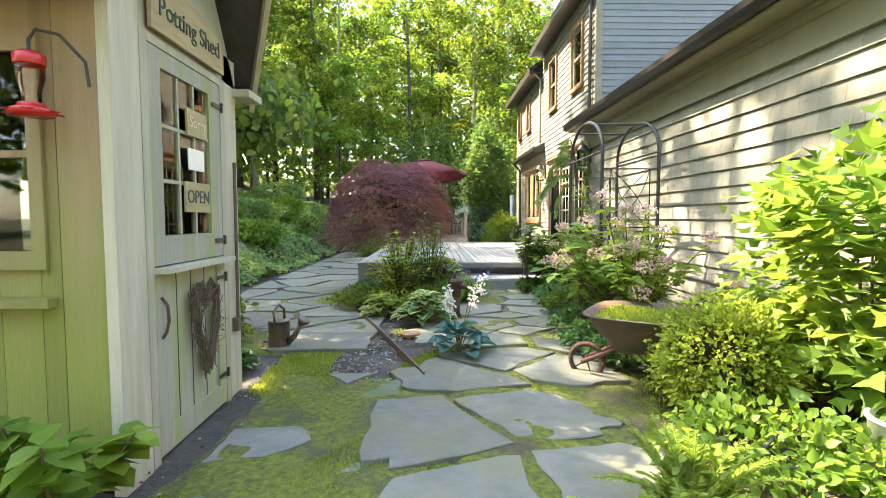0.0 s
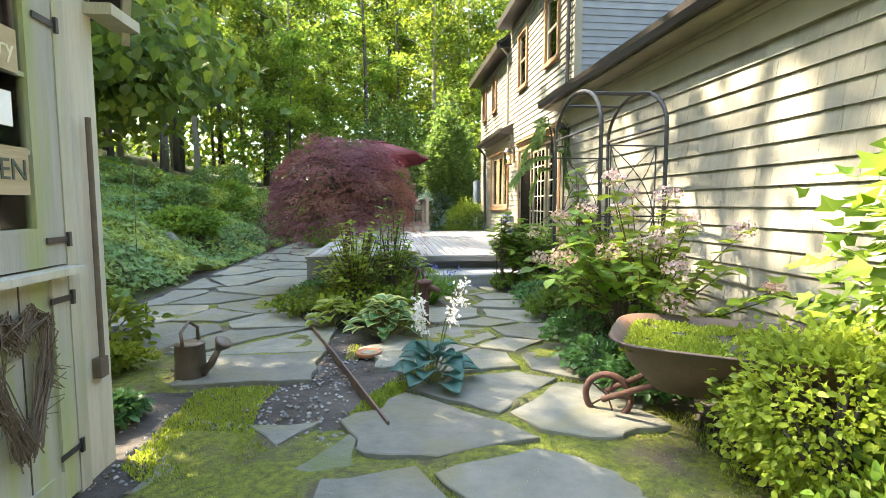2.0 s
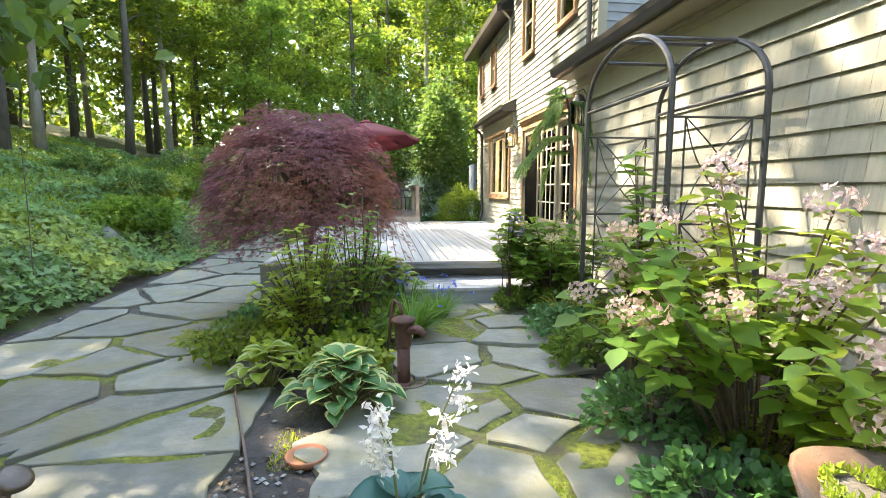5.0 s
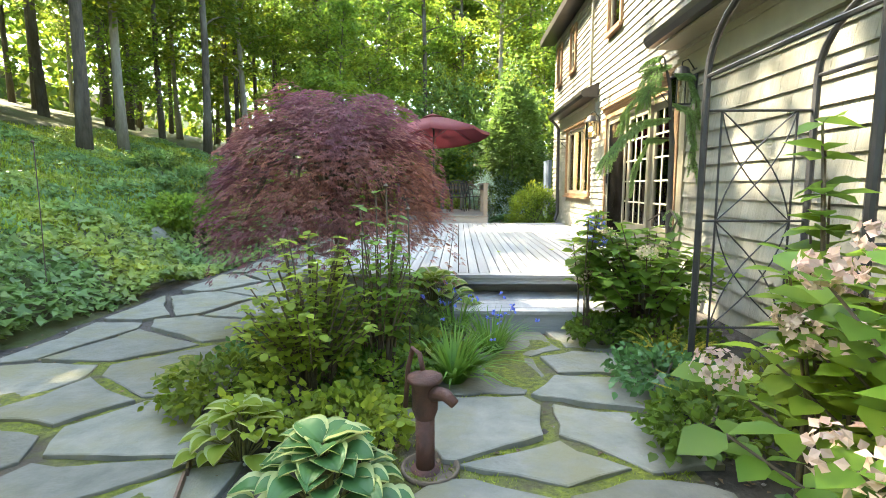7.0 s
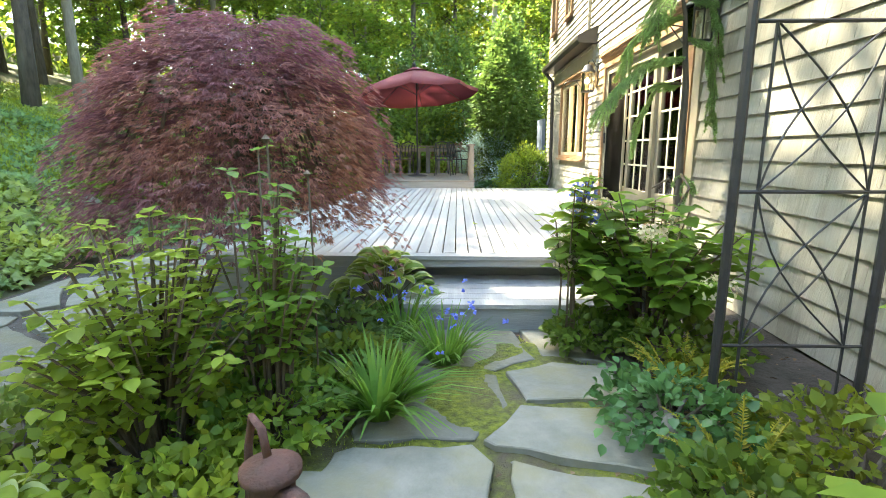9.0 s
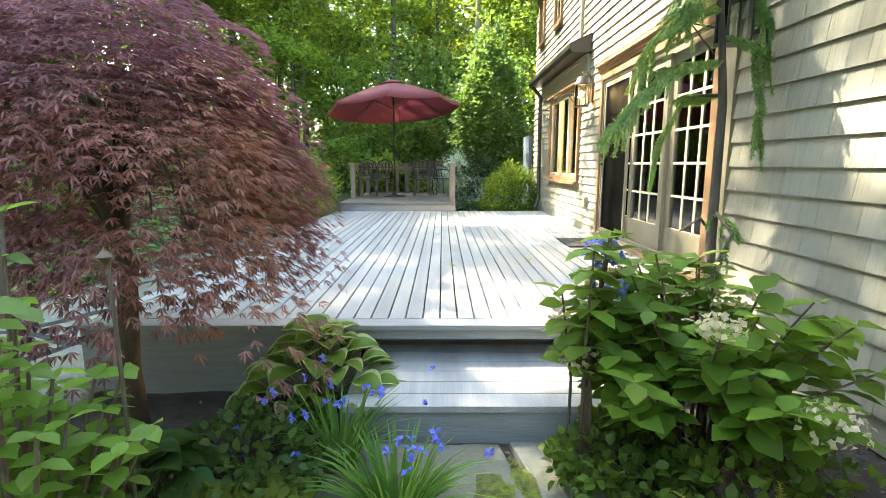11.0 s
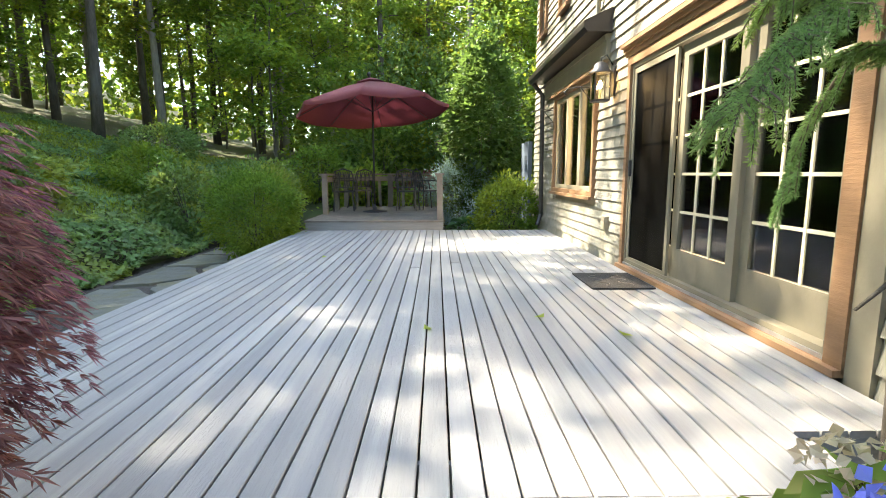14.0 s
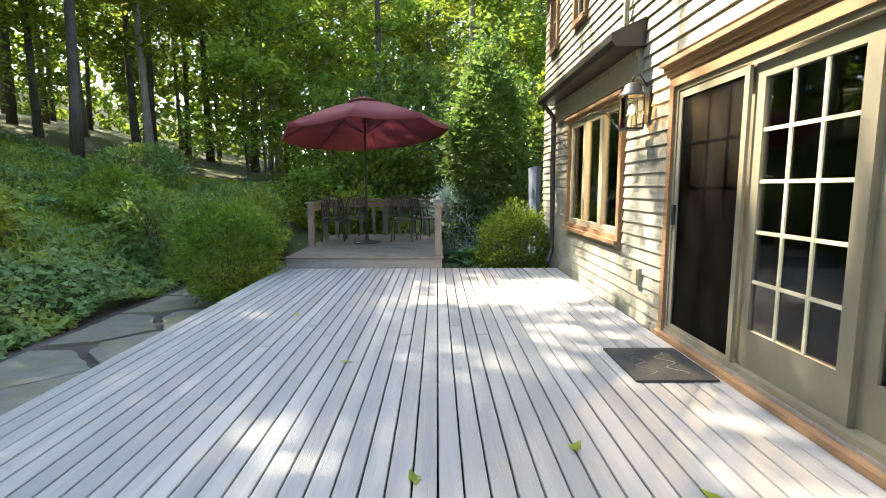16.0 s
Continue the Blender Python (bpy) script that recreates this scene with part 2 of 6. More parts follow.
# ---- mesh helpers ----
class Mesh:
    """Gathers vertices and faces for one mesh."""

    def __init__(self):
        self.v, self.f, self.n = [], [], 0

    def add(self, verts, faces):
        self.v.append(np.asarray(verts, float).reshape(-1, 3))
        self.f += [tuple(i + self.n for i in f) for f in faces]
        self.n += len(self.v[-1])
        return self

    def box(self, x0, x1, y0, y1, z0, z1, m=None):
        p = [(x, y, z) for z in (z0, z1) for x, y in ((x0, y0), (x1, y0), (x1, y1), (x0, y1))]
        if m is not None:
            p = [m @ Vector(q) for q in p]
        return self.add(p, [(3, 2, 1, 0), (4, 5, 6, 7), (0, 1, 5, 4), (1, 2, 6, 5), (2, 3, 7, 6), (3, 0, 4, 7)])

    def tube(self, pts, r, n=8):
        """A round bar along points; r is one radius or one for each point."""
        pts = [Vector(p) for p in pts]
        rs = [r] * len(pts) if isinstance(r, (int, float)) else list(r)
        vs, side = [], None
        for i, p in enumerate(pts):
            d = (pts[min(i + 1, len(pts) - 1)] - pts[max(i - 1, 0)]).normalized()
            if side is None:
                side = d.orthogonal().normalized()
            side = (side - d * side.dot(d)).normalized()
            up = d.cross(side)
            vs += [p + (side * math.cos(a) + up * math.sin(a)) * rs[i] for a in (2 * math.pi * k / n for k in range(n))]
        fs = [(i * n + k, i * n + (k + 1) % n, (i + 1) * n + (k + 1) % n, (i + 1) * n + k) for i in range(len(pts) - 1) for k in range(n)]
        fs += [tuple(range(n - 1, -1, -1)), tuple(range((len(pts) - 1) * n, len(pts) * n))]
        return self.add(vs, fs)

    def prism(self, poly, z0, z1, inset=0.0):
        """An upright slab on a plan outline, its upper edge drawn in a little."""
        k = len(poly)
        c = np.mean(poly, axis=0)
        top = [np.array(p) + (c - p) / max(np.linalg.norm(c - p), 1e-6) * inset for p in poly]
        vs = [(*p, z0) for p in poly] + [(*p, z1 - inset * 0.6) for p in poly] + [(*p, z1) for p in top]
        fs = [tuple(range(2 * k, 3 * k)), tuple(range(k - 1, -1, -1))]
        fs += [(j * k + i, j * k + (i + 1) % k, (j + 1) * k + (i + 1) % k, (j + 1) * k + i) for j in (0, 1) for i in range(k)]
        return self.add(vs, fs)

    def lathe(self, rz, n=24, c=(0, 0, 0)):
        vs = [(c[0] + r * math.cos(2 * math.pi * k / n), c[1] + r * math.sin(2 * math.pi * k / n), c[2] + z) for r, z in rz for k in range(n)]
        fs = [(i * n + k, i * n + (k + 1) % n, (i + 1) * n + (k + 1) % n, (i + 1) * n + k) for i in range(len(rz) - 1) for k in range(n)]
        return self.add(vs, fs)

    def leaves(self, P, D, N, S, w=0.5, fold=0.15, shape=0):
        """A leaf at every place P along D, facing N, S long. shape 0: diamond, 1: rounded, 2: three-lobed."""
        P, D, N = (np.asarray(a, float).reshape(-1, 3) for a in (P, D, N))
        S = np.broadcast_to(np.asarray(S, float), (len(P),))[:, None]
        D = D / (np.linalg.norm(D, axis=1, keepdims=True) + 1e-9)
        X = np.cross(D, N)
        X /= np.linalg.norm(X, axis=1, keepdims=True) + 1e-9
        N = np.cross(X, D)
        temps = {
            0: ([(0, 0, 0), (w / 2, 0.45, fold), (0, 1, 0), (-w / 2, 0.45, fold)], [(0, 1, 2), (0, 2, 3)]),
            1: ([(0, 0, 0), (w * 0.42, 0.28, fold), (w * 0.46, 0.6, fold * 0.8), (0, 1, -fold), (-w * 0.46, 0.6, fold * 0.8), (-w * 0.42, 0.28, fold), (0, 0.5, 0)],
                [(0, 1, 6), (1, 2, 6), (2, 3, 6), (3, 4, 6), (4, 5, 6), (5, 0, 6)]),
            2: ([(0, 0, 0), (w * 0.75, 0.25, fold), (w * 0.28, 0.5, 0), (0, 1, -fold), (-w * 0.28, 0.5, 0), (-w * 0.75, 0.25, fold)],
                [(0, 1, 2), (0, 2, 3), (0, 3, 4), (0, 4, 5)]),
        }
        T, F = temps[shape]
        T = np.array(T)
        V = P[:, None] + S[:, None] * (T[None, :, :1] * X[:, None] + T[None, :, 1:2] * D[:, None] + T[None, :, 2:] * N[:, None])
        k = len(T)
        base = self.n
        self.v.append(V.reshape(-1, 3))
        self.f += [tuple(base + i * k + j for j in f) for i in range(len(P)) for f in F]
        self.n += len(P) * k
        return self

    def data(self, name, material, smooth=False):
        me = bpy.data.meshes.new(name)
        me.from_pydata(np.concatenate(self.v).tolist(), [], self.f)
        me.materials.append(material)
        if smooth:
            me.shade_smooth()
        me.update()
        return me


def part(name, m, material, parent=None, label="", smooth=False):
    """One mesh object; under a thing or a part where parent is given."""
    ob = new(name, m.data(name, material, smooth) if isinstance(m, Mesh) else m)
    if parent is not None:
        ob.parent = parent
    return tagged(ob, label, kind="stuff" if name in ("stems", "leaves", "blades", "needles", "twigs", "flowers", "blossoms", "planting") else "")


def thing(name, label, category, at=(0, 0, 0), turn=0, group="", kind=""):
    ob = new(name)
    ob.empty_display_size = 0.1
    ob.matrix_basis = pose(*at, 0, 0, turn)
    return tagged(ob, label, category, group, kind)


def structure(name, m, material, label, category="", smooth=False):
    return tagged(part(name, m, material, None, "", smooth), label, category or name.split("_")[0], kind="structure")


def rnd(n, a=-1.0, b=1.0, k=3):
    return np.random.uniform(a, b, (n, k))


def write(text, size, material, parent, place, name="lettering", depth=0.004):
    """Raised lettering, as one mesh part, lying in the local xy plane of the pose given."""
    cu = bpy.data.curves.new(name, "FONT")
    cu.body, cu.size, cu.extrude, cu.align_x, cu.align_y = text, size, depth, "CENTER", "CENTER"
    tmp = bpy.data.objects.new(name, cu)
    scene.collection.objects.link(tmp)
    me = bpy.data.meshes.new_from_object(tmp.evaluated_get(bpy.context.evaluated_depsgraph_get()))
    bpy.data.objects.remove(tmp)
    me.materials.clear()
    me.materials.append(material)
    ob = new(name, me)
    ob.parent = parent
    ob.matrix_basis = place
    return ob


# ---- ground ----
def height(x, y):
    """The lie of the land: level by the house, a bank to the west, rising woods beyond."""
    d = np.maximum(0, -3.5 - 0.02 * (y - 8) - x + 0.25 * np.sin(y * 0.9))
    west = 0.75 * (1 - np.exp(-d / 0.7)) + 0.30 * d * (1 - np.exp(-d / 3)) - 0.002 * d * d * (d < 40)
    b = np.maximum(0, y - 21.0 - 0.15 * x)
    back = 0.9 * (1 - np.exp(-b / 3)) + 0.12 * b
    s = np.clip((y - 3.5) / 4.5, 0, 1)
    return np.maximum(west * s, 0) * np.where(x < -3.0, 1, 0) + back * np.where(x > -3.0, 1, np.exp(-d / 4)) - 0.02


def ground_z(x, y):
    return float(height(np.array(x, float), np.array(y, float)))


g = Mesh()
gx = np.concatenate([np.linspace(-1500, -60, 8), np.linspace(-50, -8, 43), np.linspace(-7.6, 4, 59), np.linspace(5, 60, 20), np.linspace(100, 1500, 6)])
gy = np.concatenate([np.linspace(-1500, -20, 8), np.linspace(-10, 2, 13), np.linspace(2.5, 24, 80), np.linspace(25, 60, 36), np.linspace(80, 1500, 8)])
GX, GY = np.meshgrid(gx, gy)
GZ = height(np.clip(GX, -70, 60), np.clip(GY, -50, 70)) + 0.02 * np.sin(GX * 3.1) * np.cos(GY * 2.7) * (GX < -3.4)
k = len(gx)
g.add(np.stack([GX, GY, GZ], -1).reshape(-1, 3), [(j * k + i, j * k + i + 1, (j + 1) * k + i + 1, (j + 1) * k + i) for j in range(len(gy) - 1) for i in range(k - 1)])
structure("ground", g, GROUND, "leaf-littered woodland soil rising to a bank", "ground", True)

bed = Mesh()
nx, ny = 60, 120
bx, by = np.meshgrid(np.linspace(-3.9, 3.05, nx), np.linspace(0.0, 21, ny))
bz = 0.006 + 0.012 * np.sin(bx * 7 + by * 3) * np.sin(by * 6.1) * (np.abs(bx) < 4)
bz = np.where(bx < -3.35, bz + 0.03 - 0.06 * (-3.35 - bx), bz)
bed.add(np.stack([bx, by, bz], -1).reshape(-1, 3), [(j * nx + i, j * nx + i + 1, (j + 1) * nx + i + 1, (j + 1) * nx + i) for j in range(ny - 1) for i in range(nx - 1)])
structure("ground_garden_bed", bed, SOIL, "dark gritty garden soil with pebbles and litter", "soil", True)


# ---- house ----
WX = 3.05          # outer face of the long wall
WING_END = 10.05   # the low wing meets the tall part here
house = thing("house", "weathered tan cedar-shingled house with a low wing", "house", (WX, 9.5, 0))


def hpart(name, m, material, label="", parent=None, smooth=False):
    ob = part(name, m, material, None, label, smooth)
    ob.parent = parent or house
    if parent is None:
        ob.matrix_parent_inverse = house.matrix_basis.inverted()
    else:
        ob.matrix_parent_inverse = (house.matrix_basis @ parent.matrix_parent_inverse).inverted() if parent.parent else Matrix()
    return ob


SL0, SL1, SLZ = 10.06, 12.86, 2.50     # glazed sliding doors
WN0, WN1, WZ0, WZ1 = 14.05, 16.10, 1.20, 2.62   # picture window
UP = [(10.25, 10.95, 3.98, 5.15), (12.35, 13.0, 3.98, 5.15), (15.55, 16.0, 3.98, 4.85), (17.1, 17.5, 3.98, 4.85)]
BACK = WX + 0.2


def wallpiece(y0, y1, z0, z1, m):
    m.box(WX + 0.02, BACK, y0, y1, z0, z1)


w = Mesh()
wallpiece(-6, SL0, 0, 3.0, w)
wallpiece(SL0, SL1, 0, 0.45, w)
wallpiece(SL0, SL1, SLZ, 3.0, w)
wallpiece(SL1, WN0, 0, 3.0, w)
wallpiece(WN0, WN1, 0, WZ0, w)
wallpiece(WN0, WN1, WZ1, 3.0, w)
wallpiece(WN1, 18.0, 0, 3.0, w)
prev = 9.45
for y0, y1, z0, z1 in UP:
    wallpiece(prev, y0, 3.0, 5.2, w)
    wallpiece(y0, y1, 3.0, z0, w)
    wallpiece(y0, y1, z1, 5.2, w)
    prev = y1
wallpiece(prev, 18.0, 3.0, 5.2, w)
wallpiece(9.45, 13.9, 5.2, 5.7, w)
hpart("wall", w, SASH, "sheathing behind the shingles")
rest = Mesh()
rest.box(BACK, 11, -6, -5.8, 0, 3.0).box(11, 11.2, -6, 18.0, 0, 5.7).box(BACK, 11, 17.8, 18.0, 0, 5.2)
hpart("back_wall", rest, SASH)

# gable end of the tall part, clapboards with shade's grey-blue in the colour
for i in range(26):
    z = 3.0 + i * 0.115
    hpart("clapboard", Mesh().add([(WX, 9.45, z), (9, 9.45, z), (9, 9.43, z), (WX, 9.43, z), (WX, 9.45, z + 0.115), (9, 9.45, z + 0.115), (9, 9.443, z + 0.115), (WX, 9.443, z + 0.115)],
                                  [(3, 2, 6, 7), (0, 1, 2, 3), (4, 7, 6, 5), (0, 3, 7, 4), (1, 5, 6, 2)]), CLAP)
gw = Mesh()
gw.box(WX + 0.02, 9, 9.452, 9.6, 2.6, 6.0)
hpart("gable_wall", gw, CLAP)
cb = Mesh()
cb.box(WX - 0.02, WX + 0.11, 9.405, 9.428, 3.0, 5.7)
hpart("corner_board", cb, TRIM)
hpart("corner_board", Mesh().box(WX - 0.03, WX + 0.018, SL0 - 0.27, SL0 - 0.122, 0.0, 2.555), TRIM, "tan upright board between wing and doors")

# wing roof, gutter, soffit and frieze
r = Mesh()
r.add([(2.72, -6, 3.06), (2.72, WING_END, 3.06), (9, WING_END - 0.6, 5.0), (9, -6, 5.0), (2.72, -6, 3.0), (2.72, WING_END, 3.0), (9, WING_END - 0.6, 4.9), (9, -6, 4.9)],
      [(0, 3, 2, 1), (4, 5, 6, 7), (0, 1, 5, 4), (1, 2, 6, 5), (3, 0, 4, 7)])
hpart("wing_roof", r, ROOFM, "dark asphalt-shingled low roof")
so = Mesh()
so.box(2.74, WX + 0.02, -6, WING_END - 0.02, 2.92, 2.945)
hpart("soffit", so, TRIM)
fz = Mesh()
fz.box(WX - 0.03, WX + 0.018, -6, WING_END, 2.56, 2.918).box(WX - 0.045, WX - 0.031, -6, WING_END, 2.56, 2.595).box(WX - 0.045, WX - 0.031, -6, WING_END, 2.80, 2.83).box(WX - 0.06, WX - 0.031, -6, WING_END, 2.88, 2.915)
hpart("frieze_board", fz, TRIM, "tan painted frieze with moulded edges")
gu = Mesh()
gu.add([(x, y, z) for y in (-6, WING_END + 0.03) for x, z in ((2.74, 2.95), (2.66, 2.95), (2.62, 3.0), (2.61, 3.06), (2.74, 3.06))],
       [(0, 1, 6, 5), (1, 2, 7, 6), (2, 3, 8, 7), (3, 4, 9, 8), (4, 0, 5, 9), (4, 3, 2, 1, 0), (5, 6, 7, 8, 9)])
hpart("gutter", gu, GUTTER, "dark brown metal gutter")

# upper eaves of the tall part, and the low pent eave over the window
for name, y0, y1, z in (("upper_eave", 9.2, 13.9, 5.62), ("upper_eave", 13.92, 18.35, 5.18)):
    e = Mesh()
    e.box(2.78, WX + 0.02, y0, y1, z, z + 0.03).box(2.68, 2.78, y0, y1, z - 0.02, z + 0.14)
    hpart(name, e, GUTTER)
    rf = Mesh()
    rf.add([(2.7, y0, z + 0.16), (2.7, y1, z + 0.16), (7.2, y1, z + 3.0), (7.2, y0, z + 3.0), (2.7, y0, z + 0.08), (2.7, y1, z + 0.08), (7.2, y1, z + 2.9), (7.2, y0, z + 2.9)],
           [(0, 3, 2, 1), (4, 5, 6, 7), (0, 1, 5, 4), (1, 2, 6, 5), (3, 0, 4, 7), (2, 3, 7, 6)])
    hpart("roof", rf, ROOFM)
pe = Mesh()
pe.add([(x, y, z) for y in (13.55, 17.0) for x, z in ((WX, 3.0), (2.76, 3.0), (2.72, 3.05), (2.72, 3.12), (WX, 3.27))],
       [(0, 1, 6, 5), (1, 2, 7, 6), (2, 3, 8, 7), (3, 4, 9, 8), (4, 0, 5, 9), (4, 3, 2, 1, 0), (5, 6, 7, 8, 9)])
hpart("pent_eave", pe, GUTTER, "dark gutter and skirt roof over the window")
pf = Mesh()
pf.box(WX - 0.05, WX + 0.018, 13.62, 16.95, 2.72, 2.998).box(WX - 0.07, WX - 0.051, 13.62, 16.95, 2.93, 2.99).box(WX - 0.065, WX - 0.051, 13.62, 16.95, 2.72, 2.75)
hpart("pent_frieze", pf, TRIM)
dp = Mesh()
dp.tube([(2.78, 16.85, 3.0), (2.95, 16.85, 2.8), (2.97, 16.85, 0.7), (2.9, 16.8, 0.5)], 0.04, 8)
hpart("downpipe", dp, GUTTER)
dp2 = Mesh()
dp2.tube([(2.8, 9.6, 5.6), (2.99, 9.6, 5.4), (2.99, 9.6, 3.2)], 0.035, 8)
hpart("downpipe", dp2, GUTTER)
dp3 = Mesh()
dp3.tube([(2.8, 13.95, 5.2), (2.99, 13.95, 5.0), (2.99, 13.95, 3.28)], 0.03, 8)
hpart("downpipe", dp3, TRIM)


def frame_box(m, y0, y1, z0, z1, w_, x0, x1, sill=0.0):
    """A rectangular frame on the wall, of that width, between the two depths."""
    m.box(x0, x1, y0, y0 + w_, z0, z1).box(x0, x1, y1 - w_, y1, z0, z1).box(x0, x1, y0 + w_, y1 - w_, z1 - w_, z1).box(x0, x1, y0 + w_, y1 - w_, z0, z0 + w_ + sill)


# sliding doors
sl = thing("sliding_door", "tan wood-framed sliding glass doors with grilles and one insect screen", "door", (WX, 11.5, 0.45), kind="structure")
sl.name = "door_1"


def dpart(name, m, material, label="", base=None):
    ob = part(name, m, material, None, label)
    ob.parent = base or sl
    ob.matrix_parent_inverse = (base or sl).matrix_basis.inverted()
    return ob


cs = Mesh()
cs.box(WX - 0.045, WX + 0.018, SL0 - 0.12, SL0, 0.47, 2.58).box(WX - 0.045, WX + 0.018, SL1, SL1 + 0.07, 0.47, 2.58).box(WX - 0.045, WX + 0.018, SL0, SL1, 2.5, 2.58)
dpart("casing", cs, CEDAR, "orange-brown cedar casing")
hd = Mesh()
for i, (p, z0, z1) in enumerate(((0.06, 2.585, 2.63), (0.085, 2.63, 2.665), (0.12, 2.665, 2.70))):
    hd.box(WX - p, WX + 0.018, SL0 - 0.12 - 0.01 * i, SL1 + 0.1 + 0.01 * i, z0, z1)
dpart("head_moulding", hd, CEDAR, "moulded cedar head")
th = Mesh()
th.box(WX - 0.085, WX + 0.015, SL0 - 0.12, SL1 + 0.07, 0.453, 0.49)
dpart("threshold", th, CEDAR, "worn cedar threshold")
tk = Mesh()
tk.box(WX - 0.03, WX + 0.14, SL0 + 0.002, SL1 - 0.002, 0.492, 0.515)
dpart("track", tk, mat("aluminium", (0.5, 0.5, 0.5), None, 0.4, 9, 0.05, metal=0.8), "aluminium sill track")
jm = Mesh()
frame_box(jm, SL0 + 0.002, SL1 - 0.002, 0.516, 2.498, 0.035, WX - 0.02, WX + 0.15)
dpart("jamb", jm, SASH)
PW = (SL1 - SL0 - 0.08) / 3
for i in range(3):
    y0 = SL0 + 0.04 + i * PW
    x = WX + (0.03 if i == 1 else 0.07)
    p = Mesh()
    st = 0.095
    p.box(x, x + 0.04, y0, y0 + st, 0.53, 2.455).box(x, x + 0.04, y0 + PW - st, y0 + PW, 0.53, 2.455)
    p.box(x, x + 0.04, y0 + st, y0 + PW - st, 0.53, 0.80).box(x, x + 0.04, y0 + st, y0 + PW - st, 2.36, 2.455)
    leafp = dpart("panel", p, SASH)
    gl = Mesh()
    gl.box(x + 0.018, x + 0.024, y0 + st, y0 + PW - st, 0.80, 2.36)
    pane = dpart("pane", gl, GLASS)
    pane.visible_shadow = False
    mu = Mesh()
    for a in (1, 2):
        yy = y0 + st + (PW - 2 * st) * a / 3
        mu.box(x + 0.006, x + 0.017, yy - 0.011, yy + 0.011, 0.80, 2.36)
    for a in range(1, 5):
        zz = 0.80 + 1.56 * a / 5
        mu.box(x + 0.008, x + 0.0165, y0 + st, y0 + PW - st, zz - 0.011, zz + 0.011)
    dpart("grille", mu, CREAM, "cream window grille")
scf = Mesh()
frame_box(scf, SL1 - 0.04 - PW, SL1 - 0.042, 0.53, 2.45, 0.05, WX - 0.012, WX + 0.012)
dpart("screen_frame", scf, SASH)
sc = Mesh()
sc.box(WX - 0.002, WX + 0.002, SL1 - PW + 0.01, SL1 - 0.092, 0.58, 2.40)
dpart("insect_screen", sc, SCREEN, "dark see-through insect screen").visible_shadow = False
hn = Mesh()
hn.box(WX - 0.035, WX - 0.013, SL1 - 0.08, SL1 - 0.05, 1.40, 1.56)
dpart("handle", hn, IRON, "black pull handle")

# picture window
wi = thing("window_1", "three-light picture window in a cedar frame", "window", (WX, 15, WZ0), kind="structure")
c = Mesh()
frame_box(c, WN0 - 0.08, WN1 + 0.08, WZ0 - 0.08, WZ1 + 0.06, 0.08, WX - 0.05, WX + 0.018)
dpart("window_frame", c, CEDAR, "cedar window casing", wi)
c = Mesh()
c.box(WX - 0.09, WX - 0.051, WN0 - 0.1, WN1 + 0.1, WZ0 - 0.1, WZ0 - 0.06).box(WX - 0.09, WX - 0.051, WN0 - 0.12, WN1 + 0.12, WZ1 + 0.03, WZ1 + 0.065)
dpart("window_sill", c, CEDAR, "", wi)
third = (WN1 - WN0) / 3
for i in range(3):
    y0 = WN0 + i * third
    s = Mesh()
    frame_box(s, y0 + 0.002, y0 + third - 0.002, WZ0 + 0.002, WZ1 - 0.022, 0.06, WX - 0.01, WX + 0.06)
    dpart("sash", s, TRIM, "", wi)
    s = Mesh()
    s.box(WX + 0.03, WX + 0.036, y0 + 0.062, y0 + third - 0.062, WZ0 + 0.062, WZ1 - 0.082)
    dpart("pane", s, GLASS, "", wi).visible_shadow = False

# upstairs windows
for i, (y0, y1, z0, z1) in enumerate(UP):
    u = thing("window_%d" % (i + 2), "upstairs double-hung window with cedar-brown casing", "window", (WX, y0, z0), group="upstairs windows", kind="structure")
    c = Mesh()
    frame_box(c, y0 - 0.08, y1 + 0.08, z0 - 0.08, z1 + 0.08, 0.08, WX - 0.05, WX + 0.018)
    c.box(WX - 0.08, WX - 0.051, y0 - 0.1, y1 + 0.1, z0 - 0.1, z0 - 0.05)
    dpart("window_frame", c, CEDAR, "", u)
    c = Mesh()
    frame_box(c, y0 + 0.002, y1 - 0.002, z0 + 0.002, z1 - 0.002, 0.05, WX, WX + 0.05)
    c.box(WX, WX + 0.05, y0 + 0.052, y1 - 0.052, (z0 + z1) / 2 - 0.025, (z0 + z1) / 2 + 0.025)
    dpart("sash", c, SASH, "", u)
    for a, b in ((z0 + 0.052, (z0 + z1) / 2 - 0.027), ((z0 + z1) / 2 + 0.027, z1 - 0.052)):
        c = Mesh()
        c.box(WX + 0.022, WX + 0.028, y0 + 0.052, y1 - 0.052, a, b)
        dpart("pane", c, GLASS, "", u).visible_shadow = False

# rooms behind the glass
rm = Mesh()
rm.box(BACK + 0.002, 7.5, 9.9, 16.9, 0.35, 0.45)
structure("floor_room", rm, INTFLOOR, "dark wooden floor of the room indoors", "floor")
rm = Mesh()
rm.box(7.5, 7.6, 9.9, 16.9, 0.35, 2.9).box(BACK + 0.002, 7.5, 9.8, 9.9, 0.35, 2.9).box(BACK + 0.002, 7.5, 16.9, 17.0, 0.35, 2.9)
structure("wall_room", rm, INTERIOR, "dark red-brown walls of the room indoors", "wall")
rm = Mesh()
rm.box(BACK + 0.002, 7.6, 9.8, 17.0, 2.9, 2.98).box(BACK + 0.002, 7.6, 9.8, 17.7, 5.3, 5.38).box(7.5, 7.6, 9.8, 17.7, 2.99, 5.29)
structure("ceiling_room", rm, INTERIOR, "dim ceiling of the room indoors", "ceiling")

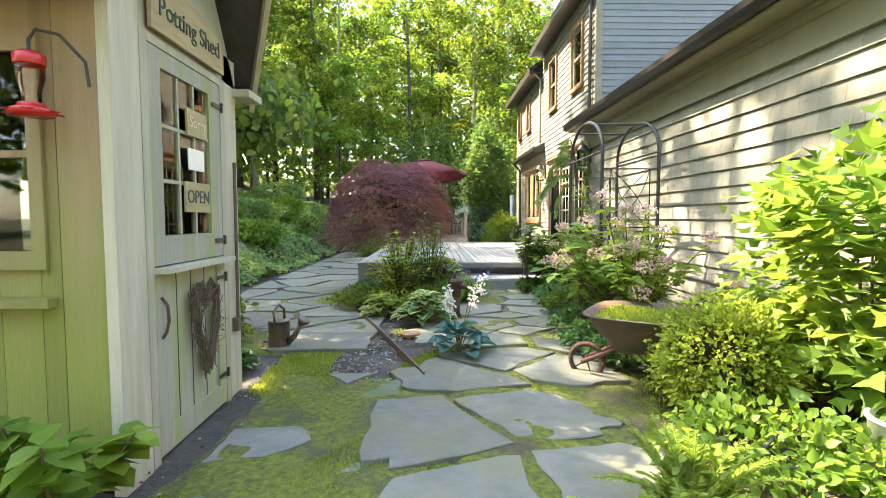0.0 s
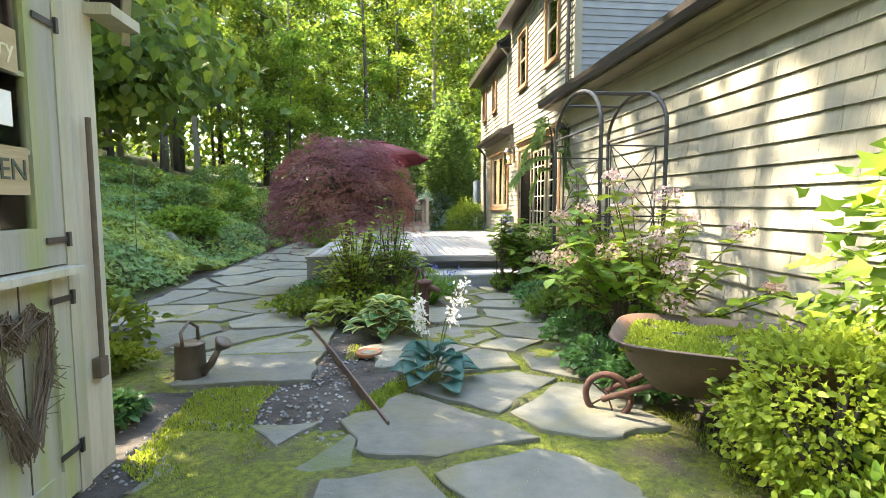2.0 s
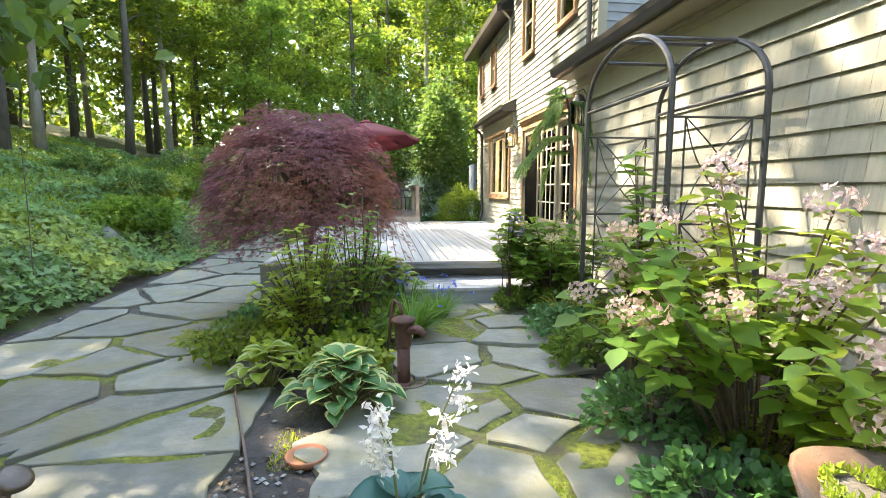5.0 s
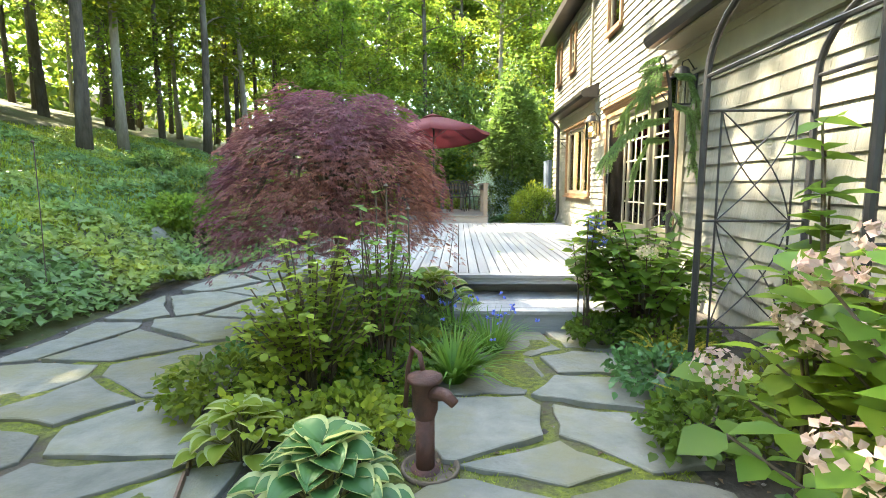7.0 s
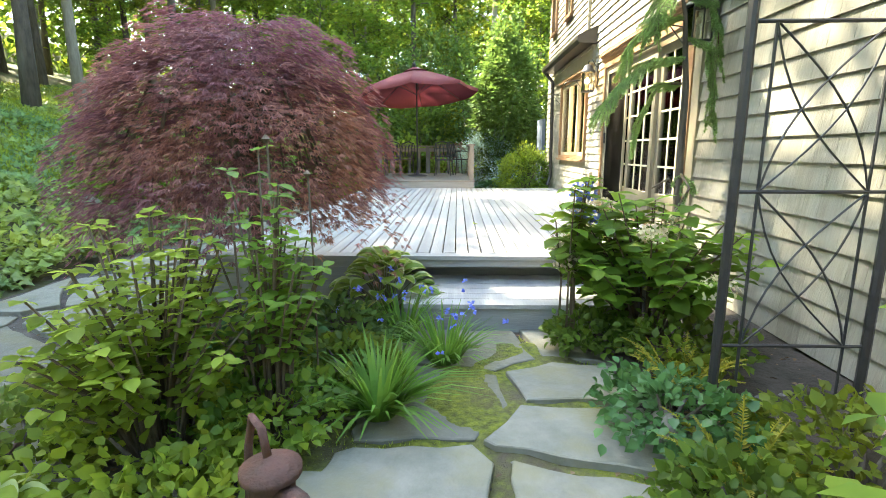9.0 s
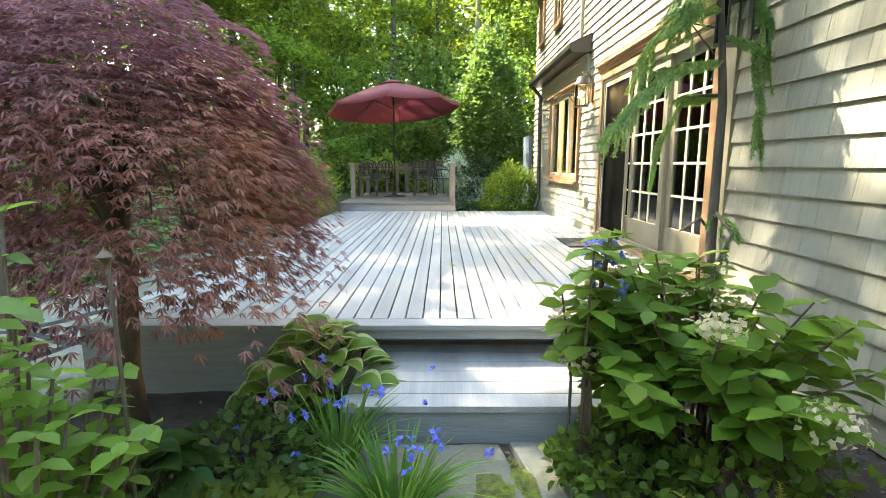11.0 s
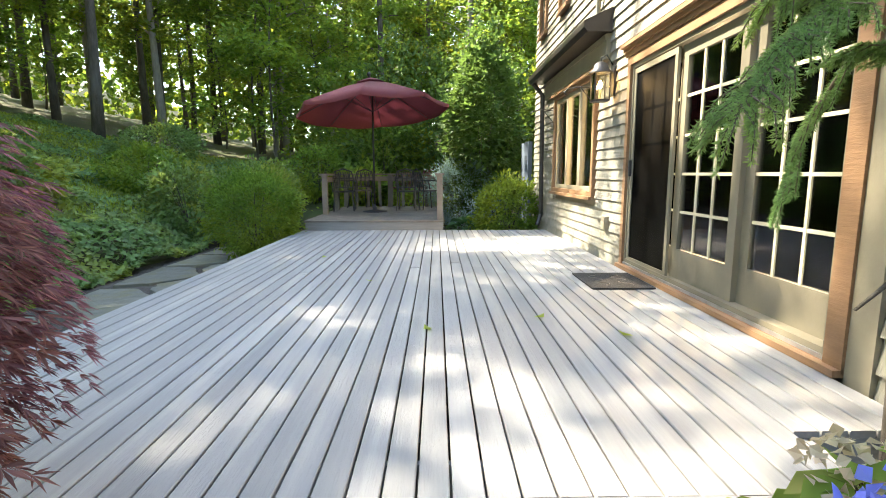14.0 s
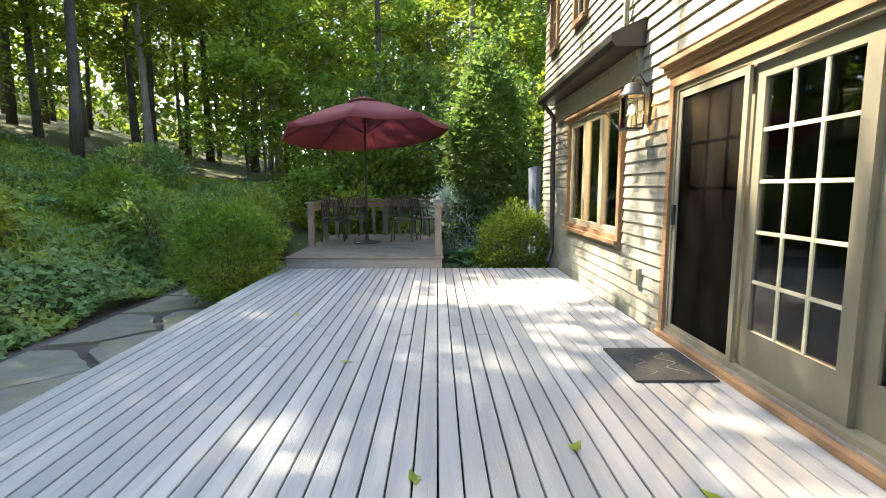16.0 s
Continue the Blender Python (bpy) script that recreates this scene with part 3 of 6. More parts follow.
# ---- deck ----
DZ, DX0, DY0, DY1 = 0.45, -1.31, 8.95, 16.5
deck = thing("deck", "low grey-painted wooden deck with long narrow boards", "deck", (0.9, 12.7, 0), kind="structure")


def under(parent, name, m, material, label=""):
    ob = part(name, m, material, None, label)
    ob.parent = parent
    ob.matrix_parent_inverse = parent.matrix_basis.inverted()
    return ob


fa = Mesh()
fa.box(DX0, 2.50, DY0, DY0 + 0.03, 0.355, DZ - 0.032).box(0.401, 2.089, 9.30, 9.33, 0.0, DZ - 0.034).box(DX0, 0.40, DY0, DY0 + 0.03, 0.0, 0.354).box(DX0, DX0 + 0.03, DY0 + 0.031, DY1, 0.0, DZ - 0.032).box(2.501, WX - 0.06, 9.45, 9.48, 0.0, DZ - 0.032).box(2.47, 2.50, DY0 + 0.031, 9.449, 0.0, DZ - 0.032)
under(deck, "fascia", fa, DECKTRIM, "grey deck fascia")
jo = Mesh()
for i in range(10):
    jo.box(DX0 + 0.04, 2.08, 9.45 + i * 0.75, 9.49 + i * 0.75, 0.2, DZ - 0.034)
under(deck, "joist", jo, SOIL)
nose = Mesh()
nose.box(DX0 - 0.02, 2.52, DY0 - 0.025, DY0 + 0.115, DZ - 0.03, DZ)
under(deck, "nosing_board", nose, DECKTRIM)
step = thing("deck_step", "wide grey-painted wooden step below the deck edge", "step", (1.2, 8.6, 0), kind="structure")
for i in range(6):
    s = Mesh()
    s.box(0.405, 2.06, 8.34 + i * 0.147, 8.34 + i * 0.147 + 0.14, 0.19, 0.222)
    under(step, "tread_board", s, DECK)
s = Mesh()
s.box(0.415, 2.05, 8.36, 8.39, 0.0, 0.188).box(0.415, 0.445, 8.391, 9.2, 0.0, 0.188).box(2.02, 2.05, 8.391, 9.2, 0.03, 0.188)
under(step, "riser", s, DECKTRIM)

# raised platform
PX0, PX1, PY0, PY1, PZ = -1.25, 1.18, 16.5, 20.4, 0.62
plat = thing("raised_deck", "raised grey-brown wooden dining platform one step above the deck", "deck", (0, 18.4, 0), kind="structure")
s = Mesh()
s.box(PX0, PX1, PY0, PY0 + 0.03, 0.0, PZ - 0.032).box(PX0, PX0 + 0.03, PY0 + 0.031, PY1, 0, PZ - 0.032).box(PX1 - 0.03, PX1, PY0 + 0.031, PY1, 0, PZ - 0.032)
under(plat, "fascia", s, DECKTRIM)
for i in range(27):
    s = Mesh()
    s.box(PX0 - 0.02, PX1 + 0.02, PY0 - 0.02 + i * 0.145, PY0 - 0.02 + i * 0.145 + 0.139, PZ - 0.03, PZ)
    under(plat, "board", s, RAIL)
rail = thing("railing", "low weathered wooden railing with a flat cap", "railing", (0, 20.3, PZ), kind="structure")
posts = [(PX0 + 0.06, 17.9), (PX0 + 0.06, 20.3), (PX1 - 0.06, 16.62), (PX1 - 0.06, 20.3), (-0.1, 20.3), (PX0 + 0.06, 19.1), (PX1 - 0.06, 18.5)]
for x, y in posts:
    s = Mesh()
    s.box(x - 0.05, x + 0.05, y - 0.05, y + 0.05, PZ, PZ + 0.78)
    under(rail, "post", s, RAIL)
for x0, x1, y0, y1 in ((PX0, PX1, 20.22, 20.38), (PX0 - 0.02, PX0 + 0.14, 17.8, 20.215), (PX1 - 0.14, PX1 + 0.02, 16.55, 20.215)):
    s = Mesh()
    s.box(x0, x1, y0, y1, PZ + 0.781, PZ + 0.82)
    under(rail, "cap_rail", s, RAIL)
    s = Mesh()
    if x1 - x0 > 1:
        s.box(x0 + 0.12, x1 - 0.12, 20.26, 20.30, PZ + 0.64, PZ + 0.75)
    else:
        s.box((x0 + x1) / 2 - 0.02, (x0 + x1) / 2 + 0.02, y0 + 0.1, y1, PZ + 0.64, PZ + 0.75)
    under(rail, "lower_rail", s, RAIL)
for i in range(7):
    s = Mesh()
    x = PX0 + 0.32 + i * 0.29
    s.box(x - 0.035, x + 0.035, 20.262, 20.298, PZ, PZ + 0.638)
    under(rail, "baluster", s, RAIL)


# ---- potting shed ----
SX, SY0, SY1 = -1.38, 2.2, 3.62
shed = thing("potting_shed", "weathered pale board potting shed with green algae and a Dutch door", "shed", (SX, 2.9, 0))


def spart(name, m, material, label="", parent=None):
    ob = under(parent or shed, name, m, material, label)
    if parent is not None:
        ob.matrix_parent_inverse = parent.matrix_world.inverted() if False else (shed.matrix_basis).inverted()
        ob.parent = parent
    return ob


# front wall of upright boards, with the window opening left between them
rr = random.Random(4)
FX0 = -4.2
WX0, WX1 = -2.42, -1.70
x = SX - 0.032
while x > FX0 + 0.05:
    x0 = max(x - rr.uniform(0.17, 0.24), FX0)
    if x > WX1 + 0.04 and x0 < WX1 + 0.04:
        x0 = WX1 + 0.01
    for z0, z1 in ((0.03, 1.08), (1.98, 2.43)) if (x > WX0 + 0.02 and x0 < WX1 - 0.02) else ((0.03, 2.43),):
        spart("board", Mesh().box(x0 + 0.002, x - 0.002, SY0 + rr.uniform(0, 0.006), SY0 + 0.03, z0, z1), SHEDWALL)
    x = x0
# dark rail wood inside: the shed's inner shade is put into the colour
spart("back_wall", Mesh().box(FX0, SX - 0.04, SY1 - 0.03, SY1, 0, 2.3), RAIL)
spart("end_wall", Mesh().box(FX0 - 0.05, FX0, SY0, SY1, 0, 2.4).add([(FX0 - d_, y_, z_) for d_ in (0, 0.05) for y_, z_ in ((SY0, 2.401), (SY1, 2.401), (2.9, 3.3))], [(0, 1, 2), (5, 4, 3), (0, 3, 4, 1), (1, 4, 5, 2), (2, 5, 3, 0)]), RAIL)
spart("floor", Mesh().box(FX0, SX - 0.04, SY0 + 0.03, SY1 - 0.03, 0.0, 0.04), SOIL)
# door wall
DW0, DW1 = 2.50, 3.32
spart("corner_board", Mesh().box(SX - 0.03, SX + 0.022, SY0 - 0.006, SY0 + 0.215, 0.0, 2.44), SHEDTRIM, "wide pale corner board")
spart("wall_board", Mesh().box(SX - 0.03, SX, SY0 + 0.217, DW0 - 0.07, 0.0, 2.7), SHEDTRIM)
spart("door_casing", Mesh().box(SX - 0.03, SX + 0.016, DW0 - 0.068, DW0 - 0.004, 0.0, 2.14).box(SX - 0.03, SX + 0.016, DW1 + 0.004, DW1 + 0.075, 0.0, 2.14).box(SX - 0.03, SX + 0.016, DW0 - 0.004, DW1 + 0.004, 2.095, 2.14), SHEDTRIM)
spart("wall_board", Mesh().box(SX - 0.03, SX, DW1 + 0.077, SY1, 0.0, 2.32), SHEDTRIM)
gab = Mesh()
gab.add([(SX - 0.03, DW0 - 0.068, 2.142), (SX - 0.03, SY1, 2.142), (SX - 0.03, 2.9, 3.35), (SX - 0.03, DW0 - 0.3, 2.6), (SX, DW0 - 0.068, 2.142), (SX, SY1, 2.142), (SX, 2.9, 3.35), (SX, DW0 - 0.3, 2.6)],
        [(4, 5, 6, 7), (3, 2, 1, 0), (0, 1, 5, 4), (1, 2, 6, 5), (2, 3, 7, 6), (3, 0, 4, 7)])
spart("gable", gab, SHEDTRIM)
# door, in two leaves
lower = spart("lower_door", Mesh().box(SX - 0.028, SX + 0.002, DW0, DW1, 0.03, 0.96).box(SX + 0.003, SX + 0.014, DW0 + 0.002, DW0 + 0.10, 0.03, 0.96).box(SX + 0.003, SX + 0.014, DW1 - 0.1, DW1 - 0.002, 0.03, 0.96).box(SX + 0.003, SX + 0.014, DW0 + 0.102, DW1 - 0.102, 0.03, 0.16), SHEDDOOR, "pale lower half door with algae stains")
for y in (2.72, 2.88, 3.05):
    spart("groove", Mesh().box(SX + 0.0022, SX + 0.0045, y, y + 0.006, 0.16, 0.95), SOIL)
up_ = Mesh()
up_.box(SX - 0.028, SX + 0.012, DW0, DW0 + 0.115, 1.0, 2.09).box(SX - 0.028, SX + 0.012, DW1 - 0.155, DW1, 1.0, 2.09).box(SX - 0.028, SX + 0.012, DW0 + 0.115, DW1 - 0.155, 1.0, 1.15).box(SX - 0.028, SX + 0.012, DW0 + 0.115, DW1 - 0.155, 2.0, 2.09)
spart("upper_door", up_, SHEDDOOR, "pale upper half door with nine panes")
PY0_, PY1_ = DW0 + 0.117, DW1 - 0.157
for i in range(3):
    for j in range(3):
        w3, h3 = (PY1_ - PY0_) / 3, 0.846 / 3
        spart("pane", Mesh().box(SX - 0.008, SX - 0.004, PY0_ + i * w3 + 0.003, PY0_ + (i + 1) * w3 - 0.003, 1.152 + j * h3 + 0.003, 1.152 + (j + 1) * h3 - 0.003), GLASS)
spart("muntin", Mesh().box(SX - 0.012, SX + 0.006, PY0_ + w3 - 0.009, PY0_ + w3 + 0.009, 1.152, 1.998).box(SX - 0.012, SX + 0.006, PY0_ + 2 * w3 - 0.009, PY0_ + 2 * w3 + 0.009, 1.152, 1.998), SHEDDOOR)
spart("muntin", Mesh().box(SX - 0.011, SX + 0.005, PY0_, PY1_, 1.152 + h3 - 0.009, 1.152 + h3 + 0.009).box(SX - 0.011, SX + 0.005, PY0_, PY1_, 1.152 + 2 * h3 - 0.009, 1.152 + 2 * h3 + 0.009), SHEDDOOR)
spart("door_shelf", Mesh().box(SX - 0.02, SX + 0.09, DW0 - 0.01, DW1 + 0.01, 0.965, 0.992), SHEDTRIM)
for z in (0.22, 0.86, 1.1, 1.95):
    spart("hinge", Mesh().box(SX + 0.0165, SX + 0.022, DW1 - 0.12, DW1 + 0.03, z - 0.012, z + 0.012).box(SX + 0.0165, SX + 0.03, DW1 + 0.002, DW1 + 0.018, z - 0.03, z + 0.03), IRON, "black iron strap hinge")
spart("door_pull", Mesh().tube([(SX + 0.015, DW0 + 0.05, 0.84), (SX + 0.045, DW0 + 0.05, 0.80), (SX + 0.05, DW0 + 0.05, 0.72), (SX + 0.035, DW0 + 0.05, 0.66), (SX + 0.016, DW0 + 0.05, 0.63)], 0.008, 8), RUST, "rusty thumb latch handle")
spart("wall_hook_bar", Mesh().tube([(SX + 0.03, 3.5, 1.62), (SX + 0.03, 3.5, 0.55)], 0.012, 8).box(SX + 0.002, SX + 0.04, 3.47, 3.53, 0.46, 0.55), TWIG, "old wooden tool handle fixed to the wall")
# window in the front wall
spart("window_frame", Mesh().box(WX0 - 0.03, WX1 + 0.05, SY0 - 0.02, SY0 - 0.002, 1.94, 2.02).box(WX0 - 0.03, WX1 + 0.05, SY0 - 0.02, SY0 - 0.002, 1.02, 1.1).box(WX1 - 0.01, WX1 + 0.05, SY0 - 0.018, SY0 - 0.002, 1.1, 1.94).box(WX0 - 0.03, WX0 + 0.03, SY0 - 0.018, SY0 - 0.002, 1.1, 1.94).box(WX0 + 0.03, WX1 - 0.01, SY0 + 0.002, SY0 + 0.02, 1.5, 1.53), SHEDWALL, "moss-stained window frame")
spart("pane", Mesh().box(WX0 + 0.03, WX1 - 0.01, SY0 + 0.022, SY0 + 0.026, 1.1, 1.94), GLASS)
spart("ledge", Mesh().box(WX0 - 0.05, WX1 + 0.08, SY0 - 0.06, SY0 - 0.001, 0.86, 0.9), SHEDWALL)
# prow roof: the ridge reaches further out than the eaves
rid, eav = (-0.78, 2.9, 3.36), (-1.36, 3.84, 2.14)
for ey in (3.84, 1.96):
    r = Mesh()
    a_, b_, c_, d_ = (rid[0], 2.9, 3.36), (eav[0], ey, 2.14), (FX0 - 0.2, ey, 2.14), (FX0 - 0.2, 2.9, 3.36)
    r.add([(*a_[:2], a_[2] + t) for t in (0,)] + [b_, c_, d_] + [(p[0], p[1], p[2] + 0.05) for p in (a_, b_, c_, d_)], [(0, 1, 2, 3), (7, 6, 5, 4), (0, 4, 5, 1), (1, 5, 6, 2), (2, 6, 7, 3)])
    spart("roof", r, ROOFM, "dark shingled roof with a projecting prow")
    if ey > 3:
        fb = Mesh()
        n1 = Vector((0.03, 0.02, 0))
        v = [Vector(a_), Vector(b_)]
        fb.add([v[0], v[1], v[1] + Vector((0, 0, -0.11)), v[0] + Vector((0, 0, -0.11))] + [p + n1 for p in (v[0], v[1], v[1] + Vector((0, 0, -0.11)), v[0] + Vector((0, 0, -0.11)))], [(0, 1, 2, 3), (7, 6, 5, 4), (0, 4, 5, 1), (1, 5, 6, 2), (2, 6, 7, 3), (3, 7, 4, 0)])
        spart("rake_board", fb, SHEDTRIM)
        spart("eave_block", Mesh().box(SX + 0.002, SX + 0.12, 3.56, 3.82, 2.08, 2.13), SHEDTRIM)

# things hung on the shed
sg = thing("shed_sign", "arched wooden sign lettered in dark green script", "sign", (SX + 0.02, 2.92, 2.16))
b = Mesh()
k = 14
ys = [-0.42 + 0.84 * i / k for i in range(k + 1)]
tops = [0.16 + 0.11 * math.cos(y * 3.3) for y in ys]
b.add([(x, y, 0.0) for x in (0, 0.02) for y in ys] + [(x, y, z) for x in (0, 0.02) for y, z in zip(ys, tops)],
      [tuple(range(k + 1, 2 * k + 2)) + tuple(range(4 * k + 3, 3 * k + 2, -1)), tuple(range(k, -1, -1)) + tuple(range(2 * k + 2, 3 * k + 3))] + [(2 * k + 2 + i, 3 * k + 3 + i, 3 * k + 4 + i, 2 * k + 3 + i) for i in range(k)] + [(i, i + 1, k + 2 + i, k + 1 + i) for i in range(k)] + [(0, k + 1, 3 * k + 3, 2 * k + 2), (k, 3 * k + 2, 4 * k + 3, 2 * k + 1)])
part("board", b, SIGNWOOD, sg)
write("Potting Shed", 0.14, DARKPAINT, sg, pose(0.0215, 0.0, 0.125, 90, 0, 90))
for text, y, z, w_, h_, m1, m2, lab in (("Sorry", 2.98, 1.78, 0.24, 0.15, SIGNWOOD, CREAM, "small brown wooden sign with cream script"), ("OPEN", 2.97, 1.36, 0.30, 0.17, SIGNWOOD, CREAM, "wooden sign with faded open lettering")):
    s = thing("door_sign", lab, "sign", (SX + 0.014, y, z))
    part("board", Mesh().box(0, 0.012, -w_ / 2, w_ / 2, -h_ / 2, h_ / 2), m1, s)
    write(text, h_ * (0.62 if text == "OPEN" else 0.6), m2 if text != "OPEN" else DARKPAINT, s, pose(0.0135, 0, 0, 90, 0, 90), depth=0.002)
s = thing("note_card", "blank white card hanging between the door signs", "card", (SX + 0.014, 2.97, 1.575))
part("card", Mesh().box(0, 0.006, -0.095, 0.095, -0.06, 0.06), WHITE, s)

wr = thing("twig_wreath", "heart-shaped wreath of grey bent twigs on the door", "wreath", (SX + 0.03, 2.98, 0.62))
np.random.seed(17)
m = Mesh()
for side in (-1, 1):
    for i in range(60):
        o = np.random.normal(0, 0.022, (5, 3)) * (0.8, 1, 1)
        p = [(0, 0.0, 0.13), (0, side * 0.07, 0.22), (0, side * 0.15, 0.17), (0, side * 0.12, 0.0), (0, side * 0.01, -0.26)]
        m.tube([(abs(a_ + q[0]), b_ + q[1], c_ + q[2]) for (a_, b_, c_), q in zip(p, o)], 0.0028, 4)
    for i in range(45):
        t = np.random.rand()
        base_ = np.array((0.02, side * (0.05 + 0.1 * math.sin(t * 3)), -0.2 + 0.4 * t))
        m.tube([base_, base_ + np.random.uniform(-0.07, 0.07, 3) * (0.4, 1, 1) + (0.02, 0, 0.02)], 0.0018, 4)
part("twigs", m, TWIG, wr)

fd = thing("hummingbird_feeder", "red hummingbird feeder hung from a curled iron bracket", "bird feeder", (-1.60, 2.08, 1.65))
part("base", Mesh().lathe([(0.01, 0.0), (0.075, 0.0), (0.085, 0.02), (0.05, 0.035), (0.045, 0.05)], 20), RED, fd, "red flower-shaped feeding base", True)
bottle = glass("feeder_bottle", (0.93, 0.86, 0.82))
part("bottle", Mesh().lathe([(0.034, 0.05), (0.036, 0.1), (0.05, 0.15), (0.05, 0.2)], 20), bottle, fd, "clear bottle of nectar", True)
part("cap", Mesh().lathe([(0.052, 0.2), (0.055, 0.205), (0.055, 0.24), (0.03, 0.255), (0.0, 0.26)], 20), RED, fd, "red screw cap", True)
for i in range(6):
    a = i * math.pi / 3
    part("petal", Mesh().leaves([(0.07 * math.cos(a), 0.07 * math.sin(a), 0.012)], [(math.cos(a), math.sin(a), 0.1)], [(0, 0, 1)], 0.05, 0.9, 0.1, 1), RED, fd)
part("bracket", Mesh().tube([(0, 0, 0.26), (0.0, 0.0, 0.3), (0.03, 0.0, 0.34), (0.10, 0.03, 0.33), (0.16, 0.09, 0.24), (0.165, 0.1, 0.14)], 0.007, 8), IRON, fd, "curled iron bracket")

# ---- garden ornaments and tools ----
can = thing("watering_can", "old tarnished metal watering can standing on the soil", "watering can", (-1.44, 4.72, 0.012), -15)
part("body", Mesh().lathe([(0.0, 0.0), (0.105, 0.0), (0.108, 0.01), (0.1, 0.14), (0.098, 0.26), (0.104, 0.265), (0.1, 0.27), (0.0, 0.262)], 24), TIN, can, "", True)
part("handle", Mesh().tube([(0.02, -0.1, 0.26), (0.0, -0.09, 0.36), (0.0, 0.0, 0.42), (0.0, 0.09, 0.36), (0.0, 0.1, 0.2)], 0.012, 8), TIN, can, "", True)
part("spout", Mesh().tube([(0.08, 0, 0.06), (0.16, 0, 0.13), (0.225, 0, 0.245)], [0.035, 0.026, 0.02], 12), TIN, can, "", True)
part("rose", Mesh().tube([(0.215, 0, 0.23), (0.25, 0, 0.275), (0.262, 0, 0.29), (0.266, 0, 0.296)], [0.02, 0.055, 0.062, 0.045], 18), TIN, can, "round perforated rose", True)

wb = thing("wheelbarrow", "rusty steel wheelbarrow planted with moss and low greenery", "wheelbarrow", (1.66, 3.53, 0.0), -32)
pan = Mesh()


def ring(L0, L1, W, z, n=28):
    """A rounded-rectangle outline, longer to one end."""
    o = []
    for i in range(n):
        a = 2 * math.pi * i / n
        c, s = math.cos(a), math.sin(a)
        ex = abs(c) ** 0.45 * (1 if c > 0 else -1)
        ey = abs(s) ** 0.45 * (1 if s > 0 else -1)
        o.append(((L1 if c > 0 else L0) * ex, W * ey, z))
    return o


rings = [ring(0.3, 0.4, 0.22, 0.28), ring(0.42, 0.55, 0.34, 0.42), ring(0.5, 0.68, 0.42, 0.55), ring(0.525, 0.705, 0.44, 0.555), ring(0.51, 0.69, 0.425, 0.562), ring(0.45, 0.63, 0.38, 0.5)]
pan.add([p for q in rings for p in q], [tuple(range(27, -1, -1))] + [(i * 28 + k, i * 28 + (k + 1) % 28, (i + 1) * 28 + (k + 1) % 28, (i + 1) * 28 + k) for i in range(5) for k in range(28)])
part("pan", pan, RUSTPAN, wb, "rusty steel pan", True)
fill = Mesh()
fr = [ring(0.46 * s, 0.64 * s, 0.385 * s, 0.50 + 0.03 * (1 - s)) for s in (1, 0.66, 0.33, 0.02)]
fill.add([p for q in fr for p in q], [(i * 28 + k, i * 28 + (k + 1) % 28, (i + 1) * 28 + (k + 1) % 28, (i + 1) * 28 + k) for i in range(3) for k in range(28)])
part("soil_fill", fill, SOIL, wb)
np.random.seed(61)
n = 6500
P = np.stack([np.random.uniform(-0.43, 0.6, n), np.random.uniform(-0.36, 0.36, n), np.full(n, 0.51)], -1)
v = np.array([noise.noise((p[0] * 6, p[1] * 6, 2)) for p in P])
P = P[v > -0.18]
part("planting", Mesh().leaves(P, rnd(len(P)) * 0.8 + (0, 0, 0.8), rnd(len(P)) + (0, 0, 0.6), np.random.uniform(0.018, 0.045, len(P)), 0.5), L_YELLOW, wb, "low yellow-green moss and seedlings")
for s in (-1, 1):
    part("handle_bar", Mesh().tube([(-0.56, s * 0.07, 0.14), (-0.3, s * 0.14, 0.285), (0.3, s * 0.22, 0.29), (0.95, s * 0.3, 0.52)], 0.018, 8), RUST, wb, "", True)
    part("leg", Mesh().tube([(0.2, s * 0.2, 0.28), (0.28, s * 0.22, 0.03), (0.42, s * 0.22, 0.03), (0.46, s * 0.22, 0.3)], 0.014, 8), RUST, wb, "", True)
whl = part("wheel", Mesh().tube([(-0.54 + 0.125 * math.cos(a), 0, 0.14 + 0.125 * math.sin(a)) for a in np.linspace(0, 6.283, 25)], 0.02, 8), RUST, wb, "", True)
for i in range(5):
    a = i * 6.283 / 5
    part("spoke", Mesh().tube([(-0.54, 0, 0.14), (-0.54 + 0.12 * math.cos(a), 0, 0.14 + 0.12 * math.sin(a))], 0.006, 6), RUST, whl)

pump = thing("hand_pump", "rusty red cast-iron pitcher pump on a post in the bed", "pump", (0.30, 6.08, 0.0), -35)
part("post", Mesh().tube([(0, 0, 0), (0, 0, 0.28)], 0.045, 12).lathe([(0.07, 0), (0.07, 0.03), (0.045, 0.04)], 16), RUST, pump, "", True)
part("body", Mesh().lathe([(0.045, 0.28), (0.06, 0.32), (0.062, 0.45), (0.082, 0.46), (0.082, 0.48), (0.03, 0.5), (0, 0.51)], 18), RUST, pump, "", True)
part("spout", Mesh().tube([(0.04, 0, 0.41), (0.12, 0, 0.42), (0.17, 0, 0.39)], [0.04, 0.03, 0.022], 10), RUST, pump, "", True)
part("lever", Mesh().tube([(-0.01, 0, 0.5), (-0.03, 0.0, 0.58), (-0.07, 0, 0.6), (-0.1, 0, 0.5), (-0.12, 0, 0.3)], 0.012, 8), RUST, pump, "", True)
part("basin", Mesh().lathe([(0.0, 0.012), (0.13, 0.012), (0.14, 0.05), (0.125, 0.05), (0.12, 0.025), (0, 0.022)], 20, (0.03, 0, 0)), TWIG, pump, "", True)

